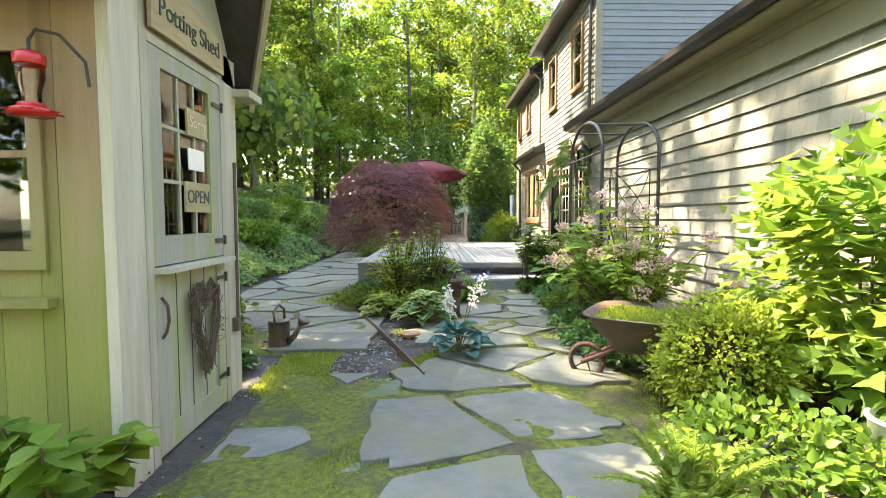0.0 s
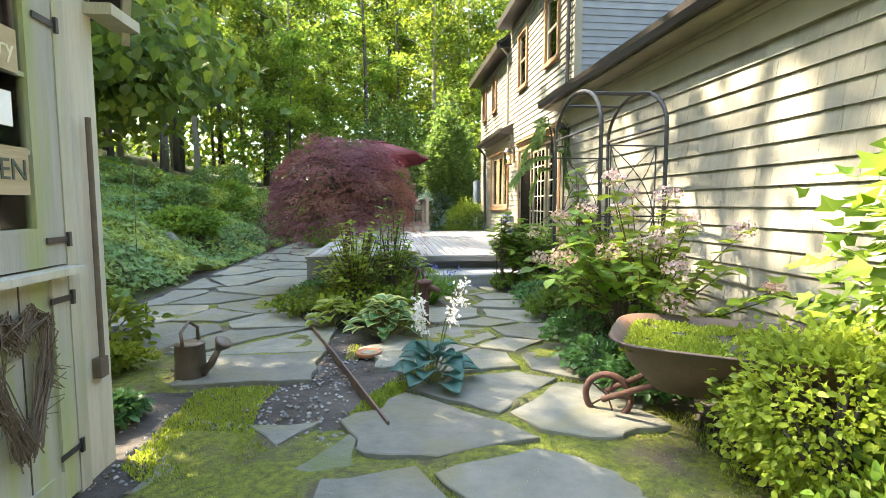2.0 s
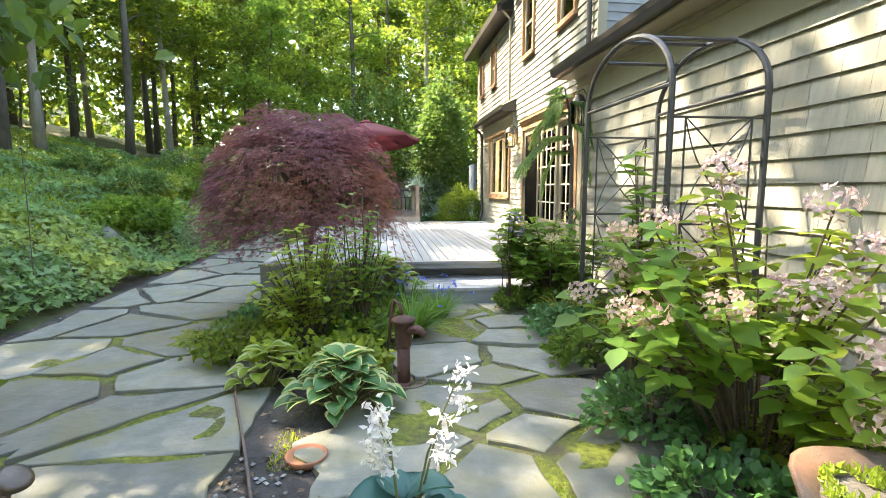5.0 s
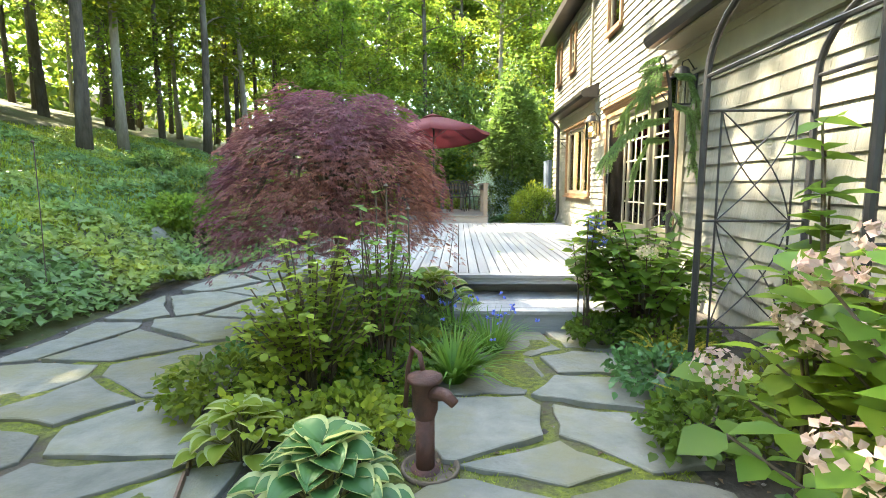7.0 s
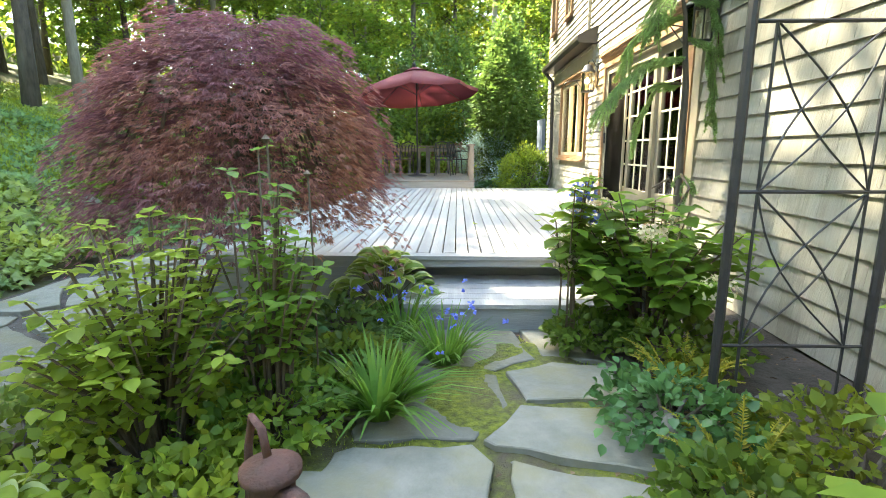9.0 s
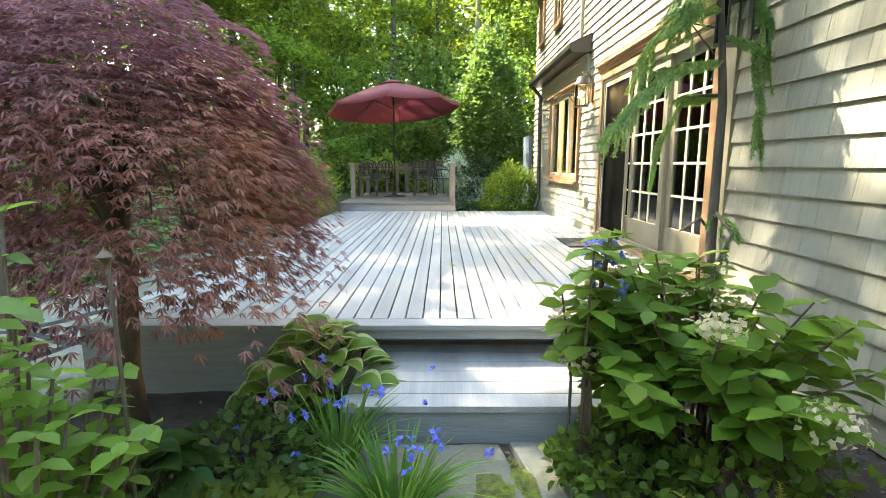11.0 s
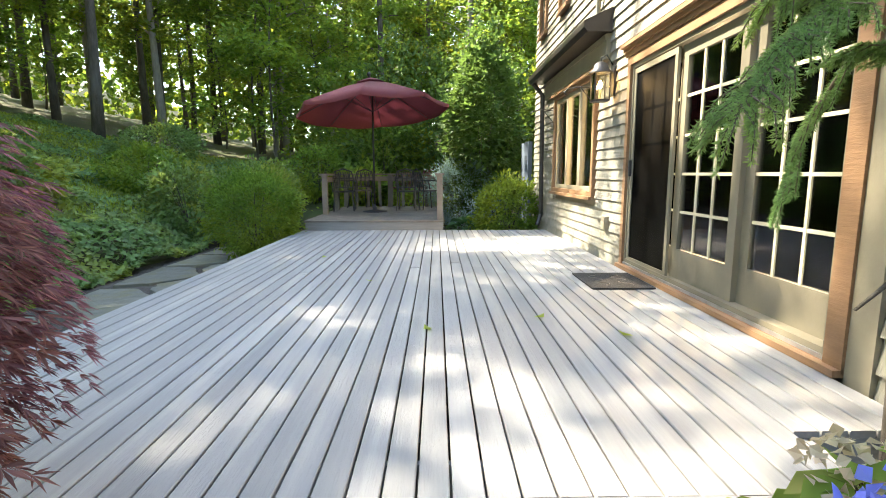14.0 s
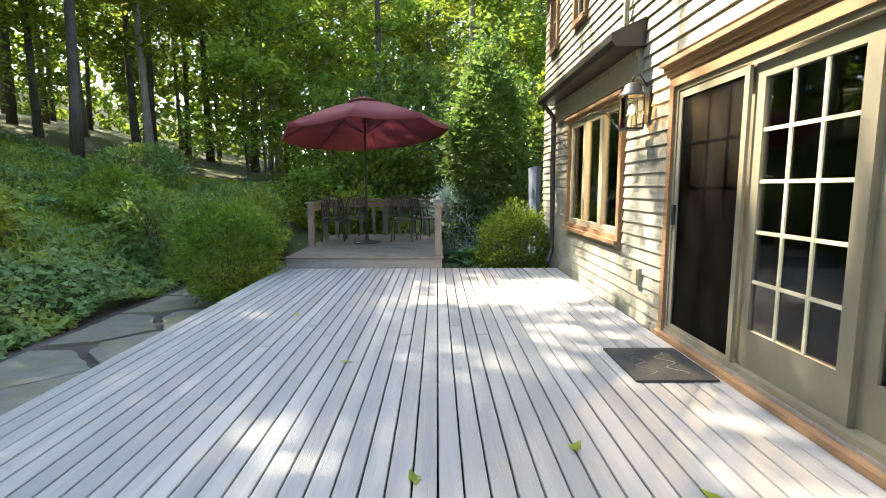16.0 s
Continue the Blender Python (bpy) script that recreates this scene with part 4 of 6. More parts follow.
dish = thing("terracotta_saucer", "small round terracotta saucer lying in the bed", "saucer", (-0.22, 5.15, 0.015))
part("dish", Mesh().lathe([(0, 0), (0.085, 0), (0.105, 0.04), (0.095, 0.042), (0.08, 0.012), (0, 0.011)], 24), TERRA, dish, "", True)
bk = thing("white_bucket", "white plastic bucket holding soil under the shrubs", "bucket", (2.12, 2.12, 0.0))
part("pail", Mesh().lathe([(0, 0), (0.13, 0), (0.155, 0.33), (0.165, 0.335), (0.165, 0.35), (0.148, 0.35), (0.145, 0.3)], 28), WHITE, bk, "", True)
part("soil", Mesh().lathe([(0.146, 0.3), (0.08, 0.315), (0, 0.32)], 28), SOIL, bk, "", True)
for i, pts in enumerate((((-0.06, 3.75), (-0.5, 5.12), (-0.78, 5.95)), ((-0.78, 5.97), (-1.02, 6.6), (-1.28, 7.3)))):
    e = thing("bed_edging", "thin dark metal edging strip along the flower bed", "edging", (*pts[0], 0))
    m = Mesh()
    for a_, b_ in zip(pts, pts[1:]):
        d = Vector((b_[0] - a_[0], b_[1] - a_[1], 0)).normalized()
        nrm = Vector((-d.y, d.x, 0)) * 0.006
        p0, p1 = Vector((a_[0] - pts[0][0], a_[1] - pts[0][1], 0)), Vector((b_[0] - pts[0][0], b_[1] - pts[0][1], 0))
        m.add([p0 - nrm, p1 - nrm, p1 + nrm, p0 + nrm] + [p + Vector((0, 0, 0.075)) for p in (p0 - nrm, p1 - nrm, p1 + nrm, p0 + nrm)], [(4, 5, 6, 7), (0, 1, 5, 4), (1, 2, 6, 5), (2, 3, 7, 6), (3, 0, 4, 7)])
    part("strip", m, RUSTPAN, e)
for i, (x, y, h_) in enumerate([(0.0, 7.0, 1.35), (0.12, 7.15, 1.2), (-0.15, 6.95, 1.05), (-3.6, 8.6, 1.5)]):
    s = thing("plant_stake", "thin dark metal plant stake in the bed", "stake", (x, y, ground_z(x, y) if x < -3 else 0))
    part("rod", Mesh().tube([(0, 0, -0.05), (0.01, 0, h_ * 0.6), (0, 0.01, h_)], 0.005, 6), TWIG, s)
    part("finial", Mesh().lathe([(0.0, h_ - 0.02), (0.018, h_), (0.0, h_ + 0.02)], 10), TWIG, s)


def boulder(at, r_, seed, label):
    bm = bmesh.new()
    bmesh.ops.create_icosphere(bm, subdivisions=3, radius=1)
    for v in bm.verts:
        k_ = 1 + 0.28 * noise.noise(v.co * 1.3 + Vector((seed, 0, 0))) + 0.1 * noise.noise(v.co * 4 + Vector((seed, 0, 0)))
        v.co = Vector((v.co.x * r_[0], v.co.y * r_[1], v.co.z * r_[2])) * k_
    me = bpy.data.meshes.new("boulder")
    bm.to_mesh(me)
    bm.free()
    me.materials.append(ROCK)
    me.shade_smooth()
    ob = new("boulder", me)
    ob.location = at
    return tagged(ob, label, "rock")


boulder((-4.15, 9.5, 0.2), (0.32, 0.4, 0.38), 1, "grey boulder half buried in the ivy bank")
boulder((-4.6, 12.0, 0.3), (0.3, 0.35, 0.36), 4, "tan boulder half buried in the ivy bank")
boulder((-3.9, 7.3, 0.2), (0.35, 0.5, 0.42), 7, "grey boulder at the foot of the bank")
boulder((1.75, 7.0, 0.05), (0.1, 0.09, 0.09), 9, "small dark stone by the arbor foot")

# ---- arbor ----
AX0, AX1, AY0, AY1, AZ = 1.95, 2.60, 5.74, 7.04, 2.0
arb = thing("garden_arbor", "black metal arched garden arbor with trellis sides", "arbor", ((AX0 + AX1) / 2, (AY0 + AY1) / 2, 0))
mid, rad = (AY0 + AY1) / 2, (AY1 - AY0) / 2


def apart_(name, m, label=""):
    return under(arb, name, m, IRON, label)


for x in (AX0, AX1):
    apart_("arch", Mesh().tube([(x, AY0, -0.05), (x, AY0, 1.0), (x, AY0, AZ - 0.1)] + [(x, mid - rad * math.cos(a), AZ + 0.42 * math.sin(a)) for a in np.linspace(0, math.pi, 17)] + [(x, AY1, AZ - 0.1), (x, AY1, 1.0), (x, AY1, -0.05)], 0.021, 8), "arched tubular frame")
    apart_("tie_bar", Mesh().tube([(x, AY0, AZ), (x, AY1, AZ)], 0.013, 6))
for a in (0.32, 0.5, 0.68):
    y, z = mid - rad * math.cos(a * math.pi), AZ + 0.42 * math.sin(a * math.pi)
    apart_("top_bar", Mesh().tube([(AX0, y, z), (AX1, y, z)], 0.014, 6))
for y in (AY0, AY1):
    x0, x1 = AX0 + 0.1, AX1 - 0.1
    for z in (0.45, 1.13, 1.8):
        apart_("trellis_rail", Mesh().tube([(AX0, y, z), (AX1, y, z)], 0.008, 6))
    for x in (x0, x1):
        apart_("trellis_upright", Mesh().tube([(x, y, 0.0), (x, y, 1.8)], 0.007, 6))
    for z0, z1 in ((0.45, 1.13), (1.13, 1.8)):
        for s in (0, 1):
            for half in (0, 1):
                pts = []
                for t in np.linspace(0, 1, 9):
                    bow = math.sin(t * math.pi) * 0.09
                    xx = x0 + (x1 - x0) * (t if s else 1 - t) + (bow if half else -bow) * (1 if s else -1)
                    pts.append((xx, y, z0 + (z1 - z0) * t))
                apart_("trellis_curve", Mesh().tube(pts, 0.005, 5))


# ---- wall lanterns ----
def lantern(at, lit):
    ob = thing("wall_lantern", "black iron wall lantern with glass panes%s" % (", lit with a warm bulb" if lit else ""), "lantern", at, group="wall lanterns")
    s = 0.085
    part("backplate", Mesh().box(s + 0.045, s + 0.062, -0.06, 0.06, -0.14, 0.2), IRON, ob)
    part("bottom", Mesh().box(-s, s, -s, s, -0.2, -0.18), IRON, ob)
    for x in (-s, s - 0.012):
        for y in (-s, s - 0.012):
            part("corner_bar", Mesh().box(x, x + 0.012, y, y + 0.012, -0.18, 0.1), IRON, ob)
    part("roof", Mesh().lathe([(0.125, 0.1), (0.125, 0.115), (0.085, 0.15), (0.07, 0.2), (0.03, 0.225), (0.0, 0.23)], 16), IRON, ob, "", True)
    part("hook", Mesh().tube([(0.0, 0, 0.225), (-0.0, 0, 0.27), (0.06, 0, 0.3), (s + 0.05, 0, 0.19)], 0.007, 8), IRON, ob, "", True)
    for x0, x1, y0, y1 in ((-s + 0.003, -s + 0.006, -s + 0.013, s - 0.013), (-s + 0.013, s - 0.013, -s + 0.003, -s + 0.006), (-s + 0.013, s - 0.013, s - 0.006, s - 0.003)):
        part("pane", Mesh().box(x0, x1, y0, y1, -0.178, 0.098), GLASS, ob).visible_shadow = False
    part("bulb", Mesh().lathe([(0.0, -0.06), (0.02, -0.045), (0.026, -0.02), (0.016, 0.01), (0.0, 0.03)], 12), BULB if lit else CREAM, ob, "", True)
    part("socket", Mesh().box(-0.012, 0.012, -0.012, 0.012, -0.18, -0.06), CREAM, ob)


lantern((WX - 0.165, 13.42, 2.42), True)
lantern((WX - 0.165, 9.62, 2.42), False)
for y in (14.0, 16.2, 10.1):
    b = thing("scroll_bracket", "thin curled black iron hanging bracket", "bracket", (WX - 0.02, y, 2.45))
    part("arm", Mesh().tube([(0, 0, 0), (-0.2, 0, 0.03), (-0.36, 0, 0.0), (-0.4, 0, -0.04), (-0.37, 0, -0.07)], 0.007, 6), IRON, b)
    part("brace", Mesh().tube([(0, 0, -0.2), (-0.1, 0, -0.1), (-0.2, 0, 0.02)], 0.006, 6), IRON, b)
ot = thing("outdoor_outlet", "beige weatherproof outlet box on the shingles", "outlet", (WX - 0.05, 13.45, 0.86))
part("box", Mesh().box(0, 0.045, -0.06, 0.06, -0.08, 0.08).box(-0.012, -0.001, -0.05, 0.05, -0.07, 0.07), TRIM, ot)
dm = thing("doormat", "dark rubber doormat with a worn pale script greeting", "doormat", (2.66, 12.15, DZ + 0.004))
part("mat", Mesh().box(-0.27, 0.27, -0.33, 0.33, 0, 0.014), RUBBER, dm)
for i in range(2):
    pts = [(-0.12 + 0.2 * i + 0.05 * math.sin(t * 2.2 + i), -0.22 + 0.07 * t, 0.014) for t in np.linspace(0, 6.2, 24)]
    part("script_stroke", Mesh().tube(pts, 0.005, 4), RAIL, dm)
room_light = new("room_light", bpy.data.lights.new("room_light", "POINT"))
room_light.data.energy, room_light.data.color, room_light.data.shadow_soft_size = 90.0, (1.0, 0.72, 0.42), 0.06
room_light.location = (4.55, 14.1, 2.42)
lamp = thing("ceiling_lamp", "warm glowing lamp hanging in the room indoors", "lamp", (4.55, 14.1, 2.55))
part("shade", Mesh().lathe([(0.05, 0.1), (0.14, -0.02), (0.13, -0.02), (0.04, 0.09)], 16), TERRA, lamp, "", True)
part("bulb", Mesh().lathe([(0.0, -0.12), (0.06, -0.09), (0.07, -0.05), (0, 0.05)], 12), BULB, lamp, "", True)
part("cord", Mesh().tube([(0, 0, 0.1), (0, 0, 0.345)], 0.006, 6), IRON, lamp)
for cy in (14.5, 16.0):
  cu = thing("curtain", "pale curtain drawn back inside the picture window", "curtain", (WX + 0.3, cy, 1.1))
  part("cloth", Mesh().add([(0.03 * math.sin(i * 1.4), -0.35 + 0.04 * i, z) for z in (0, 1.6) for i in range(11)], [(i, i + 1, 12 + i, 11 + i) for i in range(10)]), CREAM, cu, "", True)
fd_ = tagged(structure("door_2", Mesh().box(3.0, 3.08, 18.4, 19.3, 0.0, 2.1), BLUEGREY, "blue-grey gate panel beyond the house corner"), category="gate")
flr = thing("fallen_leaf", "single yellowed leaf fallen on the deck", "leaf", (0.98, 10.75, DZ + 0.006), group="fallen leaves")
part("blade", Mesh().leaves([(0, 0, 0)], [(1, 0.3, 0)], [(0, 0, 1)], 0.09, 0.9, 0.12, 2), L_YELLOW, flr)
for x, y, a in ((0.45, 12.2, 60), (-0.25, 13.6, 200), (2.2, 10.6, 10), (1.8, 11.0, 130)):
    copy_thing(flr, pose(x, y, DZ + 0.006, 0, 0, a))

# ---- umbrella and dining chairs ----
um = thing("patio_umbrella", "open burgundy canvas patio umbrella on a dark pole", "umbrella", (-0.28, 18.6, PZ))
part("base_plate", Mesh().lathe([(0, 0.0), (0.27, 0.0), (0.27, 0.025), (0.05, 0.05), (0.03, 0.16), (0, 0.16)], 28), IRON, um, "", True)
part("pole", Mesh().tube([(0, 0, 0.1), (0, 0, 2.72)], 0.02, 10), IRON, um, "", True)
TL = pose(0, 0, 2.15, -5, -4, 0)


def umb(r_, a, z):
    p = TL @ Vector((r_ * math.cos(a), r_ * math.sin(a), z))
    return tuple(p)


can8 = Mesh()
prof = [(0.16, 0.56), (0.6, 0.42), (1.1, 0.22), (1.62, 0.0)]
for i in range(8):
    a0, a1 = i * math.pi / 4, (i + 1) * math.pi / 4
    g_ = Mesh()
    vs = []
    for r_, z in prof:
        for t in (0, 0.25, 0.5, 0.75, 1):
            chord = math.cos(math.pi / 8) / math.cos((t - 0.5) * math.pi / 4)
            vs.append(umb(r_ * chord * (1 + 0.08 * (1 - chord)), a0 + (a1 - a0) * t, z - 0.03 * math.sin(math.pi * t) * r_))
    vs += [(p[0], p[1], p[2] - 0.012) for p in vs]
    vs += [(p[0] * 0.995, p[1] * 0.995, p[2] - 0.07) for p in vs[15:20]]
    fs = [(j * 5 + k_, j * 5 + k_ + 1, (j + 1) * 5 + k_ + 1, (j + 1) * 5 + k_) for j in range(3) for k_ in range(4)] + [(15 + k_, 16 + k_, 41 + k_, 40 + k_) for k_ in range(4)]
    part("canopy_panel", g_.add(vs, fs), CANVAS, um, "", True)
    rib = part("rib", Mesh().tube([umb(0.05, a0, 0.52), umb(0.6, a0, 0.385), umb(1.58, a0, -0.03)], 0.009, 6), IRON, um)
    part("strut", Mesh().tube([umb(0.0, 0, -0.05), umb(0.7, a0, 0.35)], 0.007, 6), IRON, rib)
part("vent_cap", Mesh().add([umb(0.0, 0, 0.68)] + [umb(0.32, i * math.pi / 4, 0.55) for i in range(8)], [(0, 1 + i, 1 + (i + 1) % 8) for i in range(8)]), CANVAS, um)
part("finial", Mesh().lathe([(0.0, 2.78), (0.03, 2.82), (0.045, 2.86), (0.03, 2.9), (0, 2.92)], 12, (-0.05, -0.05, 0)), IRON, um, "", True)

ch = thing("patio_chair", "black cast-metal garden armchair with pierced back", "chair", (-1.0, 18.9, PZ), 190, "patio chairs")
part("seat", Mesh().prism([(-0.23, -0.22), (0.23, -0.22), (0.25, 0.0), (0.21, 0.22), (-0.21, 0.22), (-0.25, 0.0)], 0.41, 0.44, 0.012), IRON, ch)
for x, y in ((-0.21, -0.2), (0.21, -0.2), (-0.19, 0.2), (0.19, 0.2)):
    part("leg", Mesh().tube([(x, y, 0.41), (x * 1.02, y * 1.05, 0.2), (x * 1.15, y * 1.2, 0.0)], [0.016, 0.013, 0.015], 8), IRON, ch)
back = part("back_frame", Mesh().tube([(-0.19, 0.2, 0.42), (-0.22, 0.26, 0.7), (-0.18, 0.29, 0.86), (0, 0.3, 0.92), (0.18, 0.29, 0.86), (0.22, 0.26, 0.7), (0.19, 0.2, 0.42)], 0.015, 8), IRON, ch)
for i in range(7):
    x = -0.15 + i * 0.05
    part("back_scroll", Mesh().tube([(x, 0.22, 0.5), (x + 0.03 * (-1) ** i, 0.25, 0.66), (x, 0.285, 0.85)], 0.012, 6), IRON, back)
part("back_rail", Mesh().tube([(-0.2, 0.23, 0.52), (0.2, 0.23, 0.52)], 0.012, 6).tube([(-0.21, 0.26, 0.72), (0.21, 0.26, 0.72)], 0.012, 6), IRON, back)
for s in (-1, 1):
    part("arm", Mesh().tube([(s * 0.21, 0.25, 0.66), (s * 0.27, 0.05, 0.66), (s * 0.27, -0.17, 0.64), (s * 0.23, -0.2, 0.42)], 0.014, 8), IRON, ch)
for x, y, a in ((0.42, 18.9, 175), (0.85, 19.5, 120), (-0.75, 19.7, 210)):
    copy_thing(ch, pose(x, y, PZ, 0, 0, a))


# ---- plants ----
def unit(a):
    return a / (np.linalg.norm(a, axis=-1, keepdims=True) + 1e-9)


def forest_tree(h, seed, clumps, leaf, r0=0.17, low=0.28, spread=2.6, per=52):
    """Trunk with limbs, and a crown of leaf clumps."""
    np.random.seed(seed)
    bend = np.random.uniform(-0.5, 0.5, 4)
    at = lambda t: Vector((bend[0] * t * t + 0.12 * math.sin(5 * t + bend[2]), bend[1] * t * t + 0.12 * math.sin(4 * t + bend[3]), h * t))
    tr = Mesh()
    tr.tube([at(t) - Vector((0, 0, 0.25)) * (t == 0) for t in np.linspace(0, 0.97, 9)], [r0 * (1.25 if i == 0 else 1 - 0.1 * i) for i in range(9)], 9)
    tips = []
    for i in range(16):
        t = low + (0.95 - low) * (i + np.random.rand()) / 16
        a, ln = np.random.uniform(0, 6.28), spread * np.random.uniform(0.5, 1.1) * (1.15 - 0.7 * abs(t - 0.55))
        p0 = at(t)
        d = Vector((math.cos(a), math.sin(a), np.random.uniform(0.15, 0.6)))
        pts = [p0 + d * ln * s + Vector((0, 0, 0.2 * math.sin(3 * s))) for s in (0, 0.35, 0.7, 1.0)]
        tr.tube(pts, [r0 * 0.32, r0 * 0.22, r0 * 0.13, r0 * 0.05], 5)
        tips += pts[1:]
    tips = np.array([tuple(p) for p in tips])
    c = tips[np.random.randint(0, len(tips), clumps)] + np.random.normal(0, 0.55, (clumps, 3)) * (1, 1, 0.6)
    n = clumps * per
    P = np.repeat(c, per, 0) + np.random.normal(0, 1, (n, 3)) * np.repeat(np.random.uniform(0.18, 0.5, (clumps, 1)), per, 0) * (1, 1, 0.45)
    D = rnd(n) * (1, 1, 0.5) - (0, 0, 0.25)
    N = rnd(n) * 0.6 + (0, 0, 1)
    cr = Mesh().leaves(P, D, N, np.random.uniform(leaf * 0.7, leaf * 1.3, n), 0.75, 0.12)
    return tr, cr


def plant_tree(name, tr, cr, bark, leafm, label, cat, at, turn=0, group=""):
    ob = thing(name, label, cat, at, turn, group)
    part("trunk", tr, bark, ob, "", True)
    part("crown", cr, leafm, ob)
    return ob


protos = []
for i, (h, cl, lf) in enumerate(((17, 120, 0.20), (20, 130, 0.21), (15, 110, 0.19), (18, 120, 0.2))):
    tr, cr = forest_tree(h, 40 + i, cl, lf, 0.15 + 0.03 * (i % 2), 0.26)
    protos.append((tr.data("trunk", BARK_L if i == 2 else BARK, True), cr.data("crown", L_FOREST if i != 1 else L_BRIGHT)))
under_p = []
for i in range(3):
    tr, cr = forest_tree(5.5 + i, 60 + i, 70, 0.17, 0.05, 0.12, 1.7)
    under_p.append((tr.data("trunk", BARK, True), cr.data("crown", L_BRIGHT if i else L_FOREST)))
rs = random.Random(5)
spots = [(-11.5, 14.2), (-12.6, 17.4)]


def spot(x0, x1, y0, y1, gap, tries, ok=lambda x, y: True):
    made = []
    for _ in range(tries):
        x, y = rs.uniform(x0, x1), rs.uniform(y0, y1)
        if ok(x, y) and all((x - a) ** 2 + (y - b) ** 2 > gap * gap for a, b in spots):
            spots.append((x, y))
            made.append((x, y))
    return made


# fourth group added to dapple wall and deck; fifth is unseen, closing the south-west
woods = spot(-26, 14, 27, 48, 2.9, 260) + spot(-30, -12.0, 3, 27, 3.5, 130) + spot(-12.5, -9.0, 17, 27, 3.0, 8) + spot(-15.5, -9.0, 11.0, 24, 2.2, 30) + spot(-40, -18, -8, 3, 4, 8)
for i, (x, y) in enumerate(spots[:2] + woods):
    tm, cm = protos[rs.randrange(4)]
    ob = thing("forest_tree", "tall slender woodland tree with bare lower trunk and sunlit green crown", "tree", (x, y, ground_z(x, y)), rs.uniform(0, 360), "woodland trees")
    s = rs.uniform(0.8, 1.15)
    ob.scale = (s, s, s)
    part("trunk", tm, BARK, ob)
    part("crown", cm, L_FOREST, ob)
for x, y in spot(-22, 11, 25.5, 40, 2.0, 60) + spot(-24, -11.5, 8, 26, 2.4, 34):
    tm, cm = under_p[rs.randrange(3)]
    ob = thing("young_tree", "young understorey tree with layered bright leaves", "tree", (x, y, ground_z(x, y)), rs.uniform(0, 360), "understorey trees")
    part("trunk", tm, BARK, ob)
    part("crown", cm, L_BRIGHT, ob)
far = Mesh()
np.random.seed(9)
n = 90000
# full ring: unseen south and east part added to darken reflections in the glass
ang = np.random.uniform(0, 2 * math.pi, n)
rad = np.random.uniform(50, 75, n)
zz = np.random.uniform(1, 26, n) + 3
far.leaves(np.stack([rad * np.cos(ang), 10 + rad * np.sin(ang), zz], -1), rnd(n), rnd(n) + (0, 0, 0.6), np.random.uniform(0.7, 1.3, n), 0.8)
tagged(part("distant_woods", far, L_FOREST), "distant green woodland canopy behind the trunks, unseen south and east side added", "woods", kind="stuff")


def shrub(name, label, at, rx, ry, rz, n, leaf, material, seed, lumpy=0.25, shape=0, w=0.5, clumps=40, low=-0.75, shell=0.6, stem=BARK):
    """A rounded bush: short branching stems and leaves gathered in clumps round an uneven outline."""
    np.random.seed(seed)
    ob = thing(name, label, "shrub", at)
    u = unit(np.random.normal(0, 1, (clumps, 3)))
    u[:, 2] = np.clip(u[:, 2], low, 1)
    c = u * np.random.uniform(1 - lumpy, 1 + lumpy * 0.4, (clumps, 1))
    st = Mesh()
    for q in c[:12]:
        e = Vector((q[0] * rx * 0.75, q[1] * ry * 0.75, rz + q[2] * rz * 0.75))
        st.tube([(q[0] * 0.06, q[1] * 0.06, -0.05), (e.x * 0.4, e.y * 0.4, e.z * 0.5), e], [0.018, 0.012, 0.005], 5)
    part("stems", st, stem, ob, "", True)
    k_ = np.random.randint(0, clumps, n)
    d = unit(np.random.normal(0, 1, (n, 3)))
    d[:, 2] = np.clip(d[:, 2], low, 1)
    f = np.random.uniform(shell, 1.0, (n, 1)) ** 0.5
    p = np.where(np.random.rand(n, 1) < 0.55, c[k_] + np.random.normal(0, 0.13, (n, 3)), d * f)
    P = p * (rx, ry, rz) + (0, 0, rz)
    P[:, 2] = np.maximum(P[:, 2], 0.03)
    D = unit(p) + rnd(n) * 0.8
    part("leaves", Mesh().leaves(P, D, rnd(n) * (0.4 if shape == 2 else 0.7) + unit(p) * 0.4 + (0, 0, 0.9 if shape == 2 else 0.6), np.random.uniform(leaf * 0.7, leaf * 1.3, n), w, 0.12, shape), material, ob, "", shape == 1)
    return ob


# weeping red maple
np.random.seed(21)
jm = thing("weeping_maple", "dome-shaped weeping Japanese maple with feathery dark red leaves", "tree", (-0.68, 8.40, 0))
tr = Mesh()
tr.tube([(0.03, 0.0, -0.1), (0.0, 0.02, 0.4), (0.05, 0, 0.9), (-0.03, 0, 1.4)], [0.065, 0.05, 0.045, 0.035], 9)
for i in range(22):
    a = i * 2.4
    rr = 0.5 + 0.36 * ((i * 7) % 5) / 5
    zt = 1.58 + 0.26 * ((i * 3) % 4) / 4
    pts = [(0.02, 0, 1.0 + 0.02 * i), (rr * 0.35 * math.cos(a), rr * 0.35 * math.sin(a), zt), (rr * 0.75 * math.cos(a + 0.15), rr * 0.75 * math.sin(a + 0.15), zt - 0.05), (rr * 1.05 * math.cos(a + 0.25), rr * 1.05 * math.sin(a + 0.25), zt - 0.55)]
    tr.tube(pts, [0.028, 0.02, 0.013, 0.005], 5)
part("trunk", tr, TWIG, jm, "", True)
m = Mesh()
